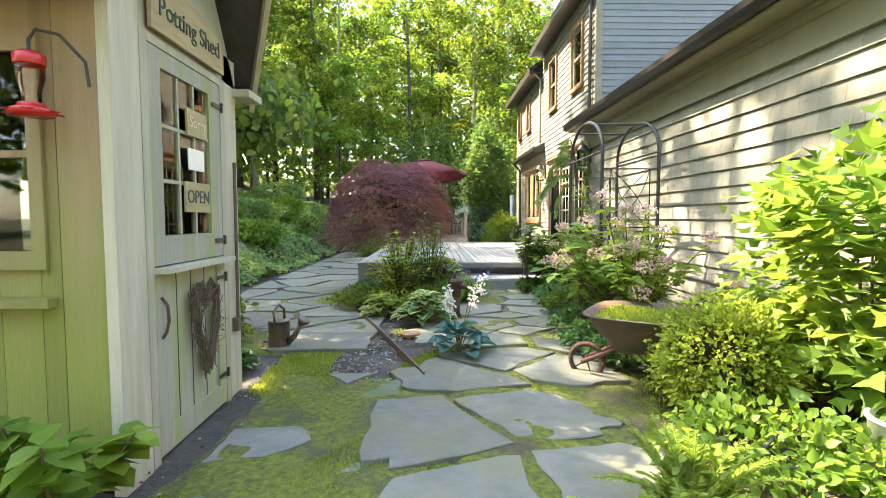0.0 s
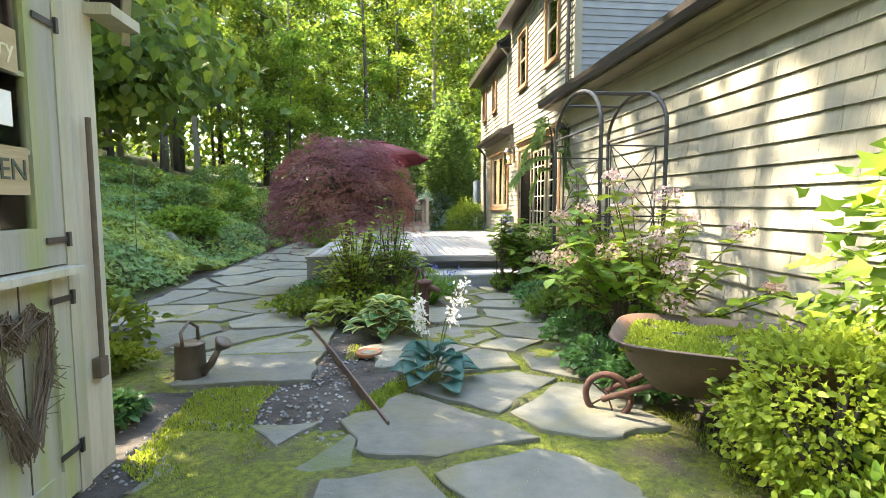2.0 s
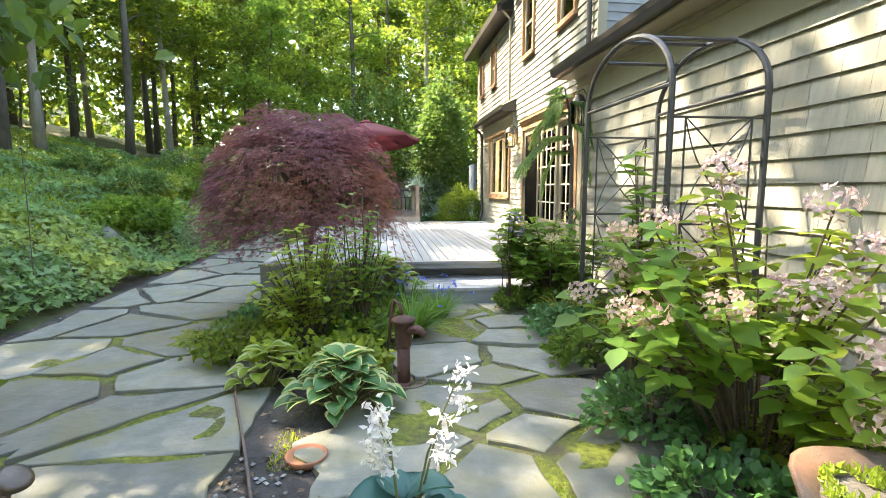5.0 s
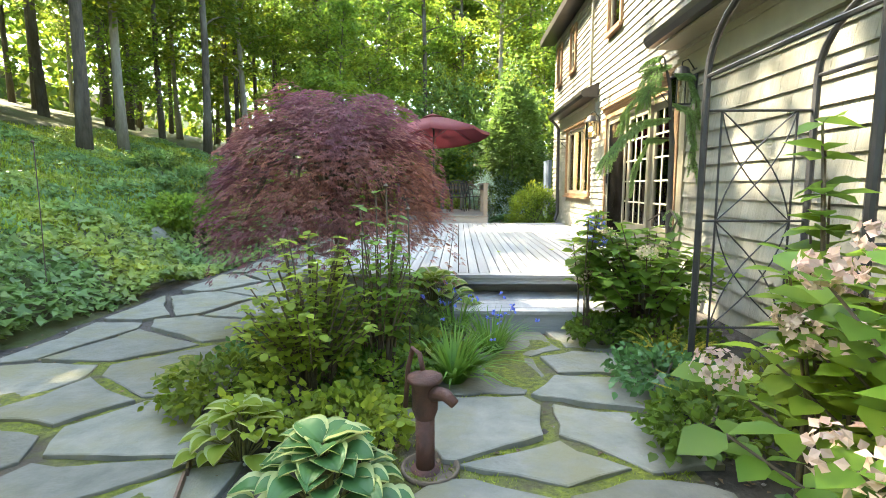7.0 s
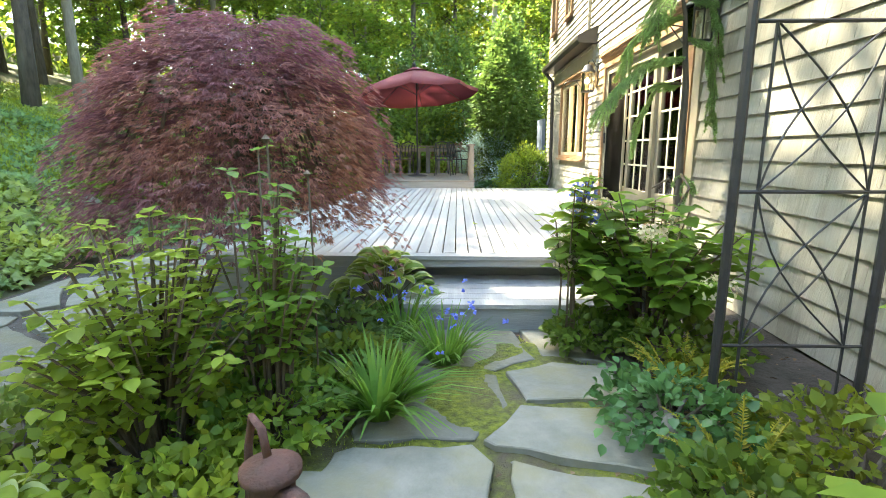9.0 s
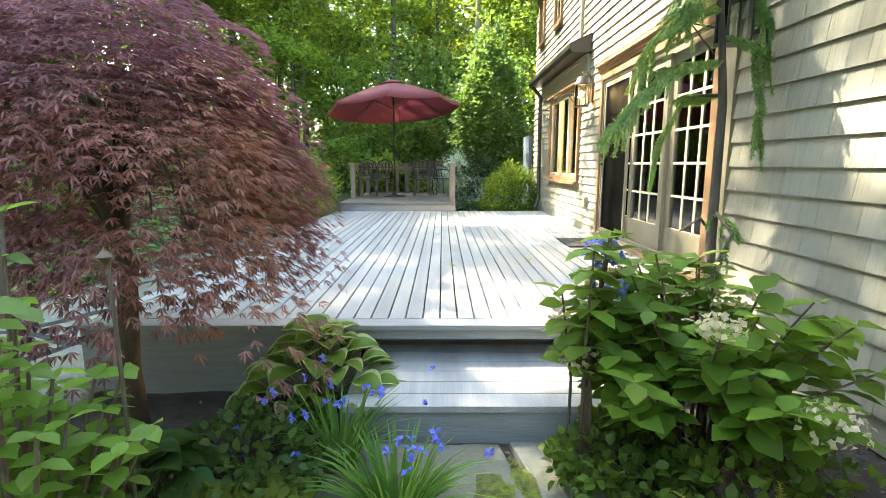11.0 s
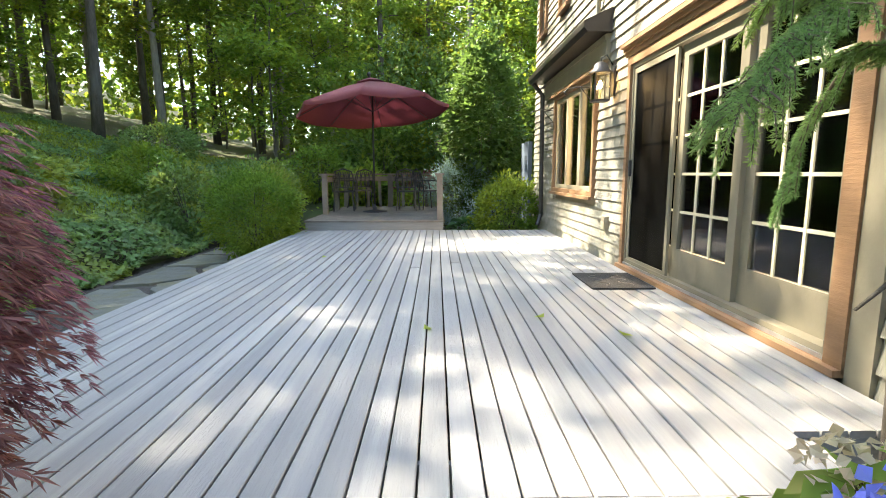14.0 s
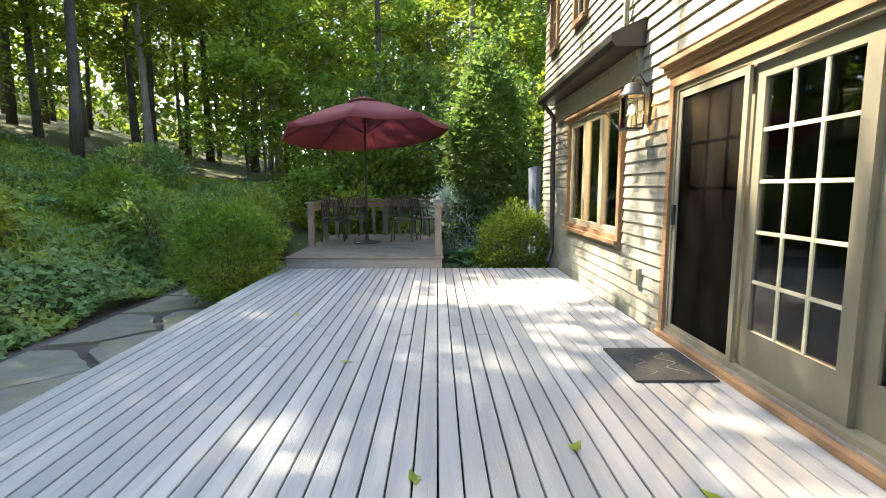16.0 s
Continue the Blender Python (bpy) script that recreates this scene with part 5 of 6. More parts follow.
for tier, count in ((0.12, 16), (0.34, 44), (0.55, 70), (0.72, 90), (0.86, 100), (0.96, 110), (1.02, 70)):
    for i in range(count):
        # sprays gather on boughs, so that gaps open between them
        bough = np.random.randint(0, 13)
        a = bough * 6.283 / 13 + tier * 5 + np.random.normal(0, 0.15)
        q = np.clip(tier + np.random.normal(0, 0.045), 0.02, 1.05)
        lump = 1 + 0.07 * math.sin(bough * 2.7 + tier * 9) + np.random.normal(0, 0.025)
        r0 = 1.04 * q * lump * (1 - 0.24 * math.exp(-((a % 6.283 - 1.1) / 0.75) ** 2))
        z0 = 0.84 + 1.24 * math.sqrt(max(0.0, 1 - min(q, 0.99) ** 2.4)) * lump - 0.04 * max(0.0, -math.sin(a) - 0.2) * q
        if tier > 0.9:
            r0, z0 = r0 * np.random.uniform(0.72, 1.0), z0 + np.random.uniform(-0.12, 0.28)
        ln = np.random.uniform(0.26, 0.44)
        k_ = 52
        t = np.random.uniform(0, 1, k_)
        drop = 0.12 + 0.62 * q ** 2
        side = np.random.uniform(-1, 1, k_) * 0.17 * (0.35 + np.sin(t * 2.6))
        rad_ = r0 - 0.12 + ln * t * (1.05 - 0.6 * q * t)
        P = np.stack([rad_ * math.cos(a) - side * math.sin(a), rad_ * math.sin(a) + side * math.cos(a), z0 + 0.05 * np.sin(t * 3.1) - ln * drop * t ** 1.6 - 0.25 * np.abs(side) + np.random.normal(0, 0.012, k_)], -1)
        D0 = np.stack([math.cos(a) - 2.2 * side * math.sin(a), math.sin(a) + 2.2 * side * math.cos(a), -0.25 - drop * 1.0 * t], -1)
        up_n = np.array((math.cos(a) * q * 0.7, math.sin(a) * q * 0.7, 0.8))
        cross = unit(np.cross(D0, up_n))
        size = np.random.uniform(0.036, 0.066, k_)
        for fan, f_ in ((-1.3, 0.6), (-0.6, 0.85), (0.0, 1.0), (0.6, 0.85), (1.3, 0.6)):
            m.leaves(P, unit(D0) + cross * fan + rnd(k_) * 0.15, up_n + rnd(k_) * 0.35, size * f_, 0.17, 0.04)
part("crown", m, L_MAPLE, jm)

# ivy and low growth over the bank
np.random.seed(31)
n = 52000
x = -3.3 - np.random.uniform(0, 1, n) ** 1.5 * 9
y = np.random.uniform(5.2, 25, n)
z = height(x, y)
mound = 0.05 + 0.22 * np.clip(np.sin(x * 2.1 + y * 0.8) * np.sin(y * 1.7 - x), 0, 1) + 0.1 * np.random.rand(n)
iv = Mesh().leaves(np.stack([x, y, z + mound], -1), rnd(n) * (1, 1, 0.3) - (0, 0, 0.2), rnd(n) * 0.6 + (0.4, -0.3, 0.9), np.random.uniform(0.06, 0.13, n), 0.8, 0.08, 2)
tagged(part("ivy_bank", iv, L_IVY), "dense glossy ivy covering the sloping bank", "ivy", kind="stuff")
n = 42000
x, y = np.random.uniform(-13, -4.6, n), np.random.uniform(6, 26, n)
gr = Mesh().leaves(np.stack([x, y, height(x, y) + 0.05], -1), rnd(n) * 0.5 + (0, 0, 1), rnd(n), np.random.uniform(0.06, 0.16, n), 0.25)
tagged(part("bank_grass", gr, L_YELLOW), "tufts of sunlit yellow-green grass on the bank", "grass", kind="stuff")

bank = [(-4.6, 13.0, 0.7, 0.32), (-5.4, 15.2, 0.8, 0.42), (-4.0, 18.0, 0.75, 0.75), (-5.6, 19.4, 0.9, 0.6), (-3.1, 20.4, 0.8, 0.85), (-6.6, 22.0, 1.0, 0.6), (-2.4, 22.6, 0.9, 0.8), (-7.6, 17.5, 0.8, 0.35)]
for i, (x, y, r_, h_) in enumerate(bank):
    shrub("bank_shrub", "spreading green shrub growing on the ivy bank", (x, y, ground_z(x, y)), r_, r_, h_, 3800, 0.09, L_IVY if i % 3 else L_BRIGHT, 70 + i, 0.4, 1, 0.6)
for i, (x, y, r_, h_) in enumerate([(-0.6, 23.2, 1.4, 1.2), (1.6, 23.6, 1.6, 1.6), (-2.0, 24.6, 1.5, 1.5), (3.2, 24.4, 1.5, 2.0), (5.0, 23, 1.6, 2.2), (0.2, 26, 2, 2.3)]):
    shrub("woodland_shrub", "dark leafy woodland shrub behind the dining platform", (x, y, ground_z(x, y)), r_, r_, h_, 3500, 0.15, L_DARK if i % 2 else L_FOREST, 90 + i, 0.45, 1, 0.65)
shrub("globe_yew", "clipped rounded bright green yew beside the deck", (-1.98, 16.1, 0), 0.72, 0.72, 0.74, 11000, 0.065, L_BRIGHT, 110, 0.14, 0, 0.45, 90)
shrub("round_hydrangea", "light green broad-leaved bush behind the railing", (-0.9, 21.3, 0.1), 0.75, 0.6, 0.75, 2600, 0.13, L_BRIGHT, 111, 0.3, 1, 0.7)
shrub("round_hydrangea", "light green low bush behind the railing", (0.6, 21.2, 0.1), 0.9, 0.5, 0.42, 2600, 0.1, L_BRIGHT, 112, 0.3, 1, 0.6)
shrub("red_leaf_maple", "low mound of dull red maple behind the railing", (0.35, 21.9, 0.2), 0.9, 0.7, 0.62, 3500, 0.09, L_MAPLE, 113, 0.25, 0, 0.25)
shrub("blue_spruce", "dwarf blue-grey spruce bush beside the platform", (1.75, 20.4, 0), 0.95, 0.8, 0.85, 7000, 0.08, L_BLUESPRUCE, 114, 0.3, 0, 0.3, 60)
shrub("corner_hedge", "bright yellow-green bush at the house corner", (2.45, 17.5, 0), 0.62, 0.55, 0.66, 5500, 0.08, L_BRIGHT, 115, 0.25, 0, 0.5, 60)
shrub("column_evergreen", "tall ivy-clad columnar evergreen near the house corner", (2.25, 20.6, 0), 0.85, 0.8, 2.35, 9000, 0.13, L_DARK, 116, 0.3, 2, 0.7, 110, -1)
shrub("boxwood", "rounded bright green boxwood bush beside the wheelbarrow", (1.75, 2.92, 0), 0.36, 0.36, 0.35, 8000, 0.036, L_YELLOW, 117, 0.15, 1, 0.6, 90)
shrub("shed_side_bush", "leafy green plant behind the shed", (-2.5, 5.6, 0), 0.35, 0.35, 0.22, 500, 0.09, L_FOREST, 118, 0.4, 1, 0.6)

# overhanging tree behind the shed
np.random.seed(44)
tr = Mesh()
tr.tube([(0, 0, -0.2), (0.1, 0, 1.5), (0.0, 0.1, 3.2), (0.2, 0, 4.0)], [0.16, 0.13, 0.1, 0.05], 9)
cs_ = []
for i in range(26):
    a, z0 = i * 2.4, 2.0 + 1.7 * ((i * 5) % 13) / 13
    ln = 0.55 + 0.5 * ((i * 3) % 5) / 5
    e = Vector((math.cos(a) * ln, math.sin(a) * ln, z0 + 0.2))
    tr.tube([(0.05, 0, z0 - 0.1), e * 0.5 + Vector((0, 0, z0 * 0.5)), e], [0.035, 0.02, 0.008], 5)
    cs_ += [tuple(e), tuple(e * 0.6 + Vector((0, 0, z0 * 0.4)))]
cs_ = np.array(cs_)
n = 9500
P = cs_[np.random.randint(0, len(cs_), n)] + np.random.normal(0, 0.2, (n, 3))
cr = Mesh().leaves(P, rnd(n) * 0.8 - (0, 0, 0.6), rnd(n) * 0.6 + (0.5, -0.5, 0.6), np.random.uniform(0.06, 0.12, n), 0.75, 0.1, 1)
plant_tree("broadleaf_tree", tr, cr, BARK, L_FOREST, "broad-leaved tree hanging over the shed corner", "tree", (-2.42, 4.95, 0))

# weeping spruce by the glass doors
np.random.seed(45)
ws = thing("weeping_spruce", "narrow weeping spruce with drooping green branches at the deck edge", "tree", (2.72, 9.33, 0))
tr = Mesh()
tr.tube([(0.02, 0, -0.1), (0, 0.03, 0.9), (-0.03, -0.02, 1.8), (-0.08, 0.0, 2.4), (-0.14, 0.02, 2.68), (-0.2, 0.0, 2.62)], [0.04, 0.035, 0.028, 0.018, 0.008, 0.004], 8)
tr.tube([(0.0, 0.03, 0.95), (-0.1, 0.0, 1.06), (-0.26, -0.06, 0.98)], [0.014, 0.01, 0.006], 6)
part("trunk", tr, BARK, ws, "", True)


def bough(pts, shoots, ln, wide, material, seed):
    """A drooping branch hung with shoots, each brushed with needles along its length."""
    np.random.seed(seed)
    pts = [Vector(p) for p in pts]
    tw = Mesh().tube(pts, [0.013, 0.01, 0.007, 0.003][:len(pts)], 5)
    Pn, Dn = [], []
    for i in range(shoots):
        u = (i + np.random.rand()) / shoots * (len(pts) - 1)
        k_ = min(int(u), len(pts) - 2)
        p = pts[k_].lerp(pts[k_ + 1], u - k_)
        d = (pts[k_ + 1] - pts[k_]).normalized()
        side = d.cross(Vector((0, 0, 1))).normalized() * np.random.uniform(-1, 1)
        L_ = ln * np.random.uniform(0.6, 1.2)
        e1 = p + (d * 0.5 + side * wide + Vector((0, 0, -0.1))) * L_ * 0.6
        e2 = e1 + (d * 0.6 + side * wide * 0.5 + Vector((0, 0, -0.4))) * L_ * 0.5
        tw.tube([p, e1, e2], [0.004, 0.003, 0.0015], 4)
        for q in range(34):
            v = q / 33
            c = p.lerp(e1, v * 2) if v < 0.5 else e1.lerp(e2, v * 2 - 1)
            ax = ((e1 - p) if v < 0.5 else (e2 - e1)).normalized()
            for _ in range(6):
                Pn.append(c)
                Dn.append(ax * 0.75 + Vector(np.random.normal(0, 0.6, 3)))
    ob = part("bough", tw, TWIG, ws, "", True)
    part("needles", Mesh().leaves(np.array(Pn), np.array(Dn), rnd(len(Pn)), np.random.uniform(0.018, 0.028, len(Pn)), 0.16, 0.02), material, ob)


bough([(-0.05, 0, 2.05), (-0.35, -0.06, 2.02), (-0.58, -0.1, 1.84), (-0.74, -0.12, 1.62)], 120, 0.22, 1.2, L_SPRUCE, 1)
bough([(-0.08, 0, 2.35), (-0.3, 0.05, 2.36), (-0.46, 0.08, 2.2), (-0.52, 0.08, 2.02)], 85, 0.2, 1.2, L_SPRUCE, 2)
bough([(-0.1, 0, 2.55), (-0.22, -0.1, 2.56), (-0.34, -0.16, 2.38), (-0.38, -0.18, 2.2)], 65, 0.18, 1.1, L_SPRUCE, 3)
bough([(-0.06, 0, 2.5), (0.08, -0.06, 2.48), (0.16, -0.08, 2.28), (0.18, -0.1, 2.0)], 50, 0.16, 1.0, L_SPRUCE, 4)
bough([(-0.04, 0, 2.2), (0.08, -0.1, 2.14), (0.13, -0.14, 1.85), (0.14, -0.15, 1.55)], 50, 0.2, 1.0, L_SPRUCE, 5)
bough([(-0.15, 0.02, 2.68), (-0.24, 0.0, 2.66), (-0.28, -0.02, 2.5), (-0.28, -0.02, 2.35)], 50, 0.2, 1.1, L_SPRUCE, 6)
bough([(-0.03, 0.02, 1.85), (-0.2, 0.12, 1.86), (-0.32, 0.18, 1.6), (-0.36, 0.2, 1.35)], 50, 0.18, 1.1, L_SPRUCE, 7)
bough([(0.0, 0, 1.1), (-0.05, -0.3, 1.0), (-0.25, -0.42, 0.72), (-0.55, -0.45, 0.6)], 26, 0.18, 0.6, L_SPRUCE, 8)


def hosta_leaf(seed, edge, centre, length, width):
    """One broad ribbed leaf, arching outwards, with its margin in the second colour."""
    rr = random.Random(seed)
    v, f, mi = [], [], []
    nu, nv = 7, 10
    for i in range(nu + 1):
        t = i / nu
        wd = width * (math.sin(math.pi * min(1, t ** 0.75)) ** 0.8) * 0.5 + 0.003
        yy, z_ = length * (t - 0.12 * t ** 3), length * (0.36 * t - 0.46 * t * t) + rr.uniform(-0.003, 0.003)
        for j in range(nv + 1):
            s = 2 * j / nv - 1
            v.append((wd * s, yy, z_ + abs(s) * wd * 0.35 + 0.004 * math.cos(j * 3.14)))
    for i in range(nu):
        for j in range(nv):
            f.append((i * (nv + 1) + j, i * (nv + 1) + j + 1, (i + 1) * (nv + 1) + j + 1, (i + 1) * (nv + 1) + j))
            mi.append(1 if j in (0, nv - 1) else 0)
    me = bpy.data.meshes.new("leaf")
    me.from_pydata(v, [], f)
    me.materials.append(centre)
    me.materials.append(edge)
    me.polygons.foreach_set("material_index", mi)
    me.shade_smooth()
    return me


def hosta(label, at, r_, nleaf, leaf_len, edge, centre, seed, stalks=0):
    rr = random.Random(seed)
    ob = thing("hosta", label, "plant", at)
    kinds = [hosta_leaf(seed + i, edge, centre, leaf_len, leaf_len * 0.8) for i in range(3)]
    stems = Mesh()
    for i in range(nleaf):
        a = i * 137.5 + rr.uniform(-15, 15)
        q = (i + 0.5) / nleaf
        d, z_ = r_ * 0.55 * q, r_ * (0.75 - 0.5 * q)
        c, s = math.cos(radians(a)), math.sin(radians(a))
        lf = part("leaf", kinds[i % 3], centre, ob)
        k_ = rr.uniform(0.75, 1.1)
        lf.matrix_basis = pose(c * d, s * d, z_, rr.uniform(10, 30) - 25 * q, rr.uniform(-12, 12), a - 90) @ Matrix.Diagonal((k_, k_, k_, 1))
        stems.tube([(c * 0.02, s * 0.02, 0), (c * d * 0.6, s * d * 0.6, z_ * 0.7), (c * d, s * d, z_)], 0.004, 4)
    part("stems", stems, STEM, ob)
    for i in range(stalks):
        a, ln = rr.uniform(0, 6.28), rr.uniform(0.5, 0.75)
        e = Vector((math.cos(a) * 0.16 + 0.06, math.sin(a) * 0.16, ln))
        st = Mesh()
        st.tube([(0, 0, 0.05), e * 0.6 + Vector((0, 0, 0.1)), e], [0.005, 0.004, 0.002], 5)
        stalk = part("flower_stalk", st, STEM, ob)
        np.random.seed(seed + i)
        k_ = 60
        P = np.array(e) + np.stack([np.random.normal(0, 0.022, k_), np.random.normal(0, 0.022, k_), np.random.uniform(-0.16, 0.02, k_)], -1)
        part("blossoms", Mesh().leaves(P, rnd(k_) - (0, 0, 0.3), rnd(k_), 0.035, 0.55), P_WHITE, stalk, "white bell blossoms")
    return ob


hosta("blue-green hosta with white flower stalks in the centre bed", (0.24, 4.42, 0), 0.34, 24, 0.19, L_HOSTA_B, L_HOSTA_B, 1, 5)
hosta("big dark green hosta with cream leaf margins", (-0.08, 5.72, 0), 0.46, 60, 0.175, L_EDGE, L_HOSTA, 2)
hosta("pale yellow-edged hosta beside the stepping stones", (-0.62, 6.18, 0), 0.36, 34, 0.15, L_EDGE, L_YELLOW, 3)
hosta("yellow-green variegated hosta against the deck", (0.22, 8.7, 0), 0.66, 56, 0.2, L_EDGE, L_BRIGHT, 4)
hosta("broad hosta below the maple", (-0.25, 7.75, 0), 0.4, 26, 0.24, L_HOSTA, L_DARK, 7)
hosta("blue-green hosta at the platform corner", (1.65, 18.2, 0), 0.6, 34, 0.28, L_HOSTA, L_HOSTA, 5)
hosta("small pale hosta at the platform foot", (1.4, 17.1, 0), 0.2, 14, 0.15, L_EDGE, L_HOSTA, 6)


def hydrangea(label, at, h, r_, nstem, seed, leaf=0.13, flower=P_PINK, heads=12, lm=L_FOREST, shape=1):
    """Arching woody stems, paired broad leaves, and mop-shaped flower heads."""
    rr = random.Random(seed)
    np.random.seed(seed)
    ob = thing("hydrangea", label, "shrub", at)
    st = Mesh()
    P, D, tips = [], [], []
    for i in range(nstem):
        a, q = rr.uniform(0, 6.28), rr.uniform(0.15, 1) ** 0.6
        e = Vector((math.cos(a) * r_ * q, math.sin(a) * r_ * q, h * (1.0 - 0.45 * q * q) * rr.uniform(0.7, 1.03)))
        pts = [Vector((math.cos(a) * 0.07, math.sin(a) * 0.07, -0.02)), Vector((e.x * 0.4, e.y * 0.4, e.z * 0.55)), e]
        st.tube(pts, [0.009, 0.007, 0.004], 5)
        tips.append(e)
        for t in np.linspace(0.15, 1, 6):
            p = pts[1].lerp(e, t)
            for k_ in range(3):
                b = a + t * 9 + k_ * 2.1 + rr.uniform(-0.4, 0.4)
                P.append(p)
                D.append((math.cos(b), math.sin(b), rr.uniform(-0.4, 0.35)))
    part("stems", st, TWIG, ob, "", True)
    P = np.array([tuple(p) for p in P])
    part("leaves", Mesh().leaves(P, D, rnd(len(P)) * 0.35 + (0, 0, 1), np.random.uniform(leaf * 0.65, leaf * 1.15, len(P)), 0.72 if shape == 1 else 1.0, 0.08, shape), lm, ob, "", True)
    for e in tips[:heads]:
        k_ = 85
        u = unit(np.random.normal(0, 1, (k_, 3)))
        rad_ = rr.uniform(0.06, 0.1)
        part("flower_head", Mesh().leaves(np.array(e) + (0, 0, 0.03) + u * rad_ * (1, 1, 0.65), rnd(k_), u, 0.028, 0.9), flower, ob)
    return ob


hydrangea("tall hydrangea with faded pink mophead flowers against the wall", (1.95, 4.85, 0), 1.5, 0.88, 50, 11, 0.135, P_PINK, 22, L_BRIGHT)
hydrangea("hydrangea with pale pink flowers near the arbor", (2.25, 5.75, 0), 1.05, 0.6, 30, 12, 0.12, P_PINK, 8, L_BRIGHT)
hydrangea("bright hydrangea with white and blue flowers beside the deck step", (2.05, 8.12, 0), 1.15, 0.62, 52, 13, 0.14, P_CREAM, 10, L_BRIGHT)
hydrangea("blue-flowered hydrangea at the deck edge", (1.5, 8.05, 0), 1.62, 0.16, 7, 14, 0.14, P_BLUE, 2, L_BRIGHT)
shrub("oak_leaf_hydrangea", "oak-leaf hydrangea arching over the wheelbarrow", (2.5, 2.75, 0), 0.64, 0.8, 0.88, 2300, 0.11, L_BRIGHT, 15, 0.5, 2, 0.95, 46, -0.5, 0.25, TWIG)
shrub("oak_leaf_hydrangea", "oak-leaf shrub growing by the white bucket", (2.6, 1.75, 0), 0.5, 0.6, 0.95, 1700, 0.11, L_BRIGHT, 16, 0.4, 2, 0.95, 30, -0.4, 0.3, TWIG)
hydrangea("climbing bright green leafy vine on the arbor post", (1.72, 5.55, 0), 1.75, 0.22, 9, 17, 0.13, P_PINK, 0, L_BRIGHT)
hydrangea("young leafy shrub at the shed corner", (-1.35, 1.75, 0), 0.62, 0.34, 10, 18, 0.15, P_PINK, 0, L_BRIGHT)
hydrangea("tall leafy bee-balm clump in the centre bed", (-0.42, 6.75, 0), 1.12, 0.45, 80, 19, 0.07, P_BLUE, 0, L_YELLOW)
hydrangea("leafy perennial with tall stems in the centre bed", (-0.05, 7.0, 0), 1.4, 0.3, 30, 20, 0.07, P_BLUE, 0, L_BRIGHT)


def blades(name, label, at, n, ln, r_, material, seed, lean=0.9, w=0.1, flower=None, nf=0):
    np.random.seed(seed)
    ob = thing(name, label, "plant", at)
    m = Mesh()
    for i in range(n):
        a = np.random.uniform(0, 6.283)
        L_, k_ = ln * np.random.uniform(0.7, 1.15), lean * np.random.uniform(0.3, 1)
        c, s = math.cos(a), math.sin(a)
        w_ = ln * w * 0.5
        v = []
        for t in (0, 0.35, 0.7, 1.0):
            d, z_ = r_ * 0.3 + L_ * k_ * t ** 1.3, L_ * (1.15 * t - 0.75 * k_ * t * t)
            ww = w_ * (1 - t * 0.92)
            v += [(c * d - s * ww, s * d + c * ww, z_), (c * d + s * ww, s * d - c * ww, z_)]
        m.add(v, [(0, 1, 3, 2), (2, 3, 5, 4), (4, 5, 7, 6)])
    part("blades", m, material, ob)
    if flower:
        P = np.stack([np.random.normal(0, r_, nf), np.random.normal(0, r_, nf), np.random.uniform(ln * 0.6, ln * 1.2, nf)], -1)
        P = np.repeat(P, 5, 0)
        part("flowers", Mesh().leaves(P, rnd(len(P)), rnd(len(P)) + (0, 0, 1), 0.03, 0.8), flower, ob)
    return ob


def fronds(name, label, at, n, ln, material, seed, leaflet=0.05, rise=1.0):
    """A clump of arching fronds, each with paired leaflets that shrink towards its tip."""
    np.random.seed(seed)
    ob = thing(name, label, "plant", at)
    for i in range(n):
        a, k_ = i * 2.4 + np.random.uniform(-0.3, 0.3), np.random.uniform(0.35, 1)
        c, s_ = math.cos(a), math.sin(a)
        L_ = ln * np.random.uniform(0.75, 1.2)
        t = np.linspace(0, 1, 15)
        d, z_ = 0.03 + L_ * k_ * t ** 1.2, L_ * rise * (1.1 * t - 0.7 * k_ * t * t)
        R = np.stack([c * d, s_ * d, z_], -1)
        m = Mesh().tube(R[::2], [0.003] * 8, 4)
        T = np.gradient(R, axis=0)
        X = np.stack([np.full(15, -s_), np.full(15, c), np.zeros(15)], -1)
        for sg_ in (-1, 1):
            for q in (0.0, 0.5):
                m.leaves(R[2:] - T[2:] * q, unit(T[2:]) * 0.7 + X[2:] * sg_ + rnd(13) * 0.25, rnd(13) * 0.3 + (0, 0, 1), leaflet * (1.25 - t[2:]) * np.random.uniform(0.8, 1.2, 13), 0.42, 0.08)
        part("frond", m, material, ob)
    return ob


blades("daylily", "arching strappy daylily clump at the path edge", (0.42, 7.12, 0), 150, 0.46, 0.1, L_GRASS, 51, 1.1, 0.085)
blades("blue_flower_clump", "sprawling green clump dotted with blue flowers", (0.72, 7.8, 0), 170, 0.38, 0.22, L_GRASS, 52, 1.0, 0.06, P_BLUE, 16)
blades("blue_flower_clump", "low clump with a few blue flowers by the step", (0.42, 8.2, 0), 80, 0.42, 0.2, L_GRASS, 53, 0.9, 0.06, P_BLUE, 14)
fronds("feathery_perennial", "feathery yellow-green foliage beneath the arbor", (1.95, 7.35, 0), 22, 0.42, L_FEATHER, 54, 0.055, 1.1)
fronds("feathery_perennial", "feathery golden foliage spilling at the bed edge", (1.85, 6.6, 0), 22, 0.36, L_FEATHER, 55, 0.05)
fronds("fern", "pale sunlit fern fronds at the path edge", (1.05, 1.95, 0), 30, 0.42, L_YELLOW, 56, 0.07)
fronds("fern", "bright yellow-green fern clump in the sun", (0.85, 1.5, 0), 30, 0.38, L_YELLOW, 57, 0.065)
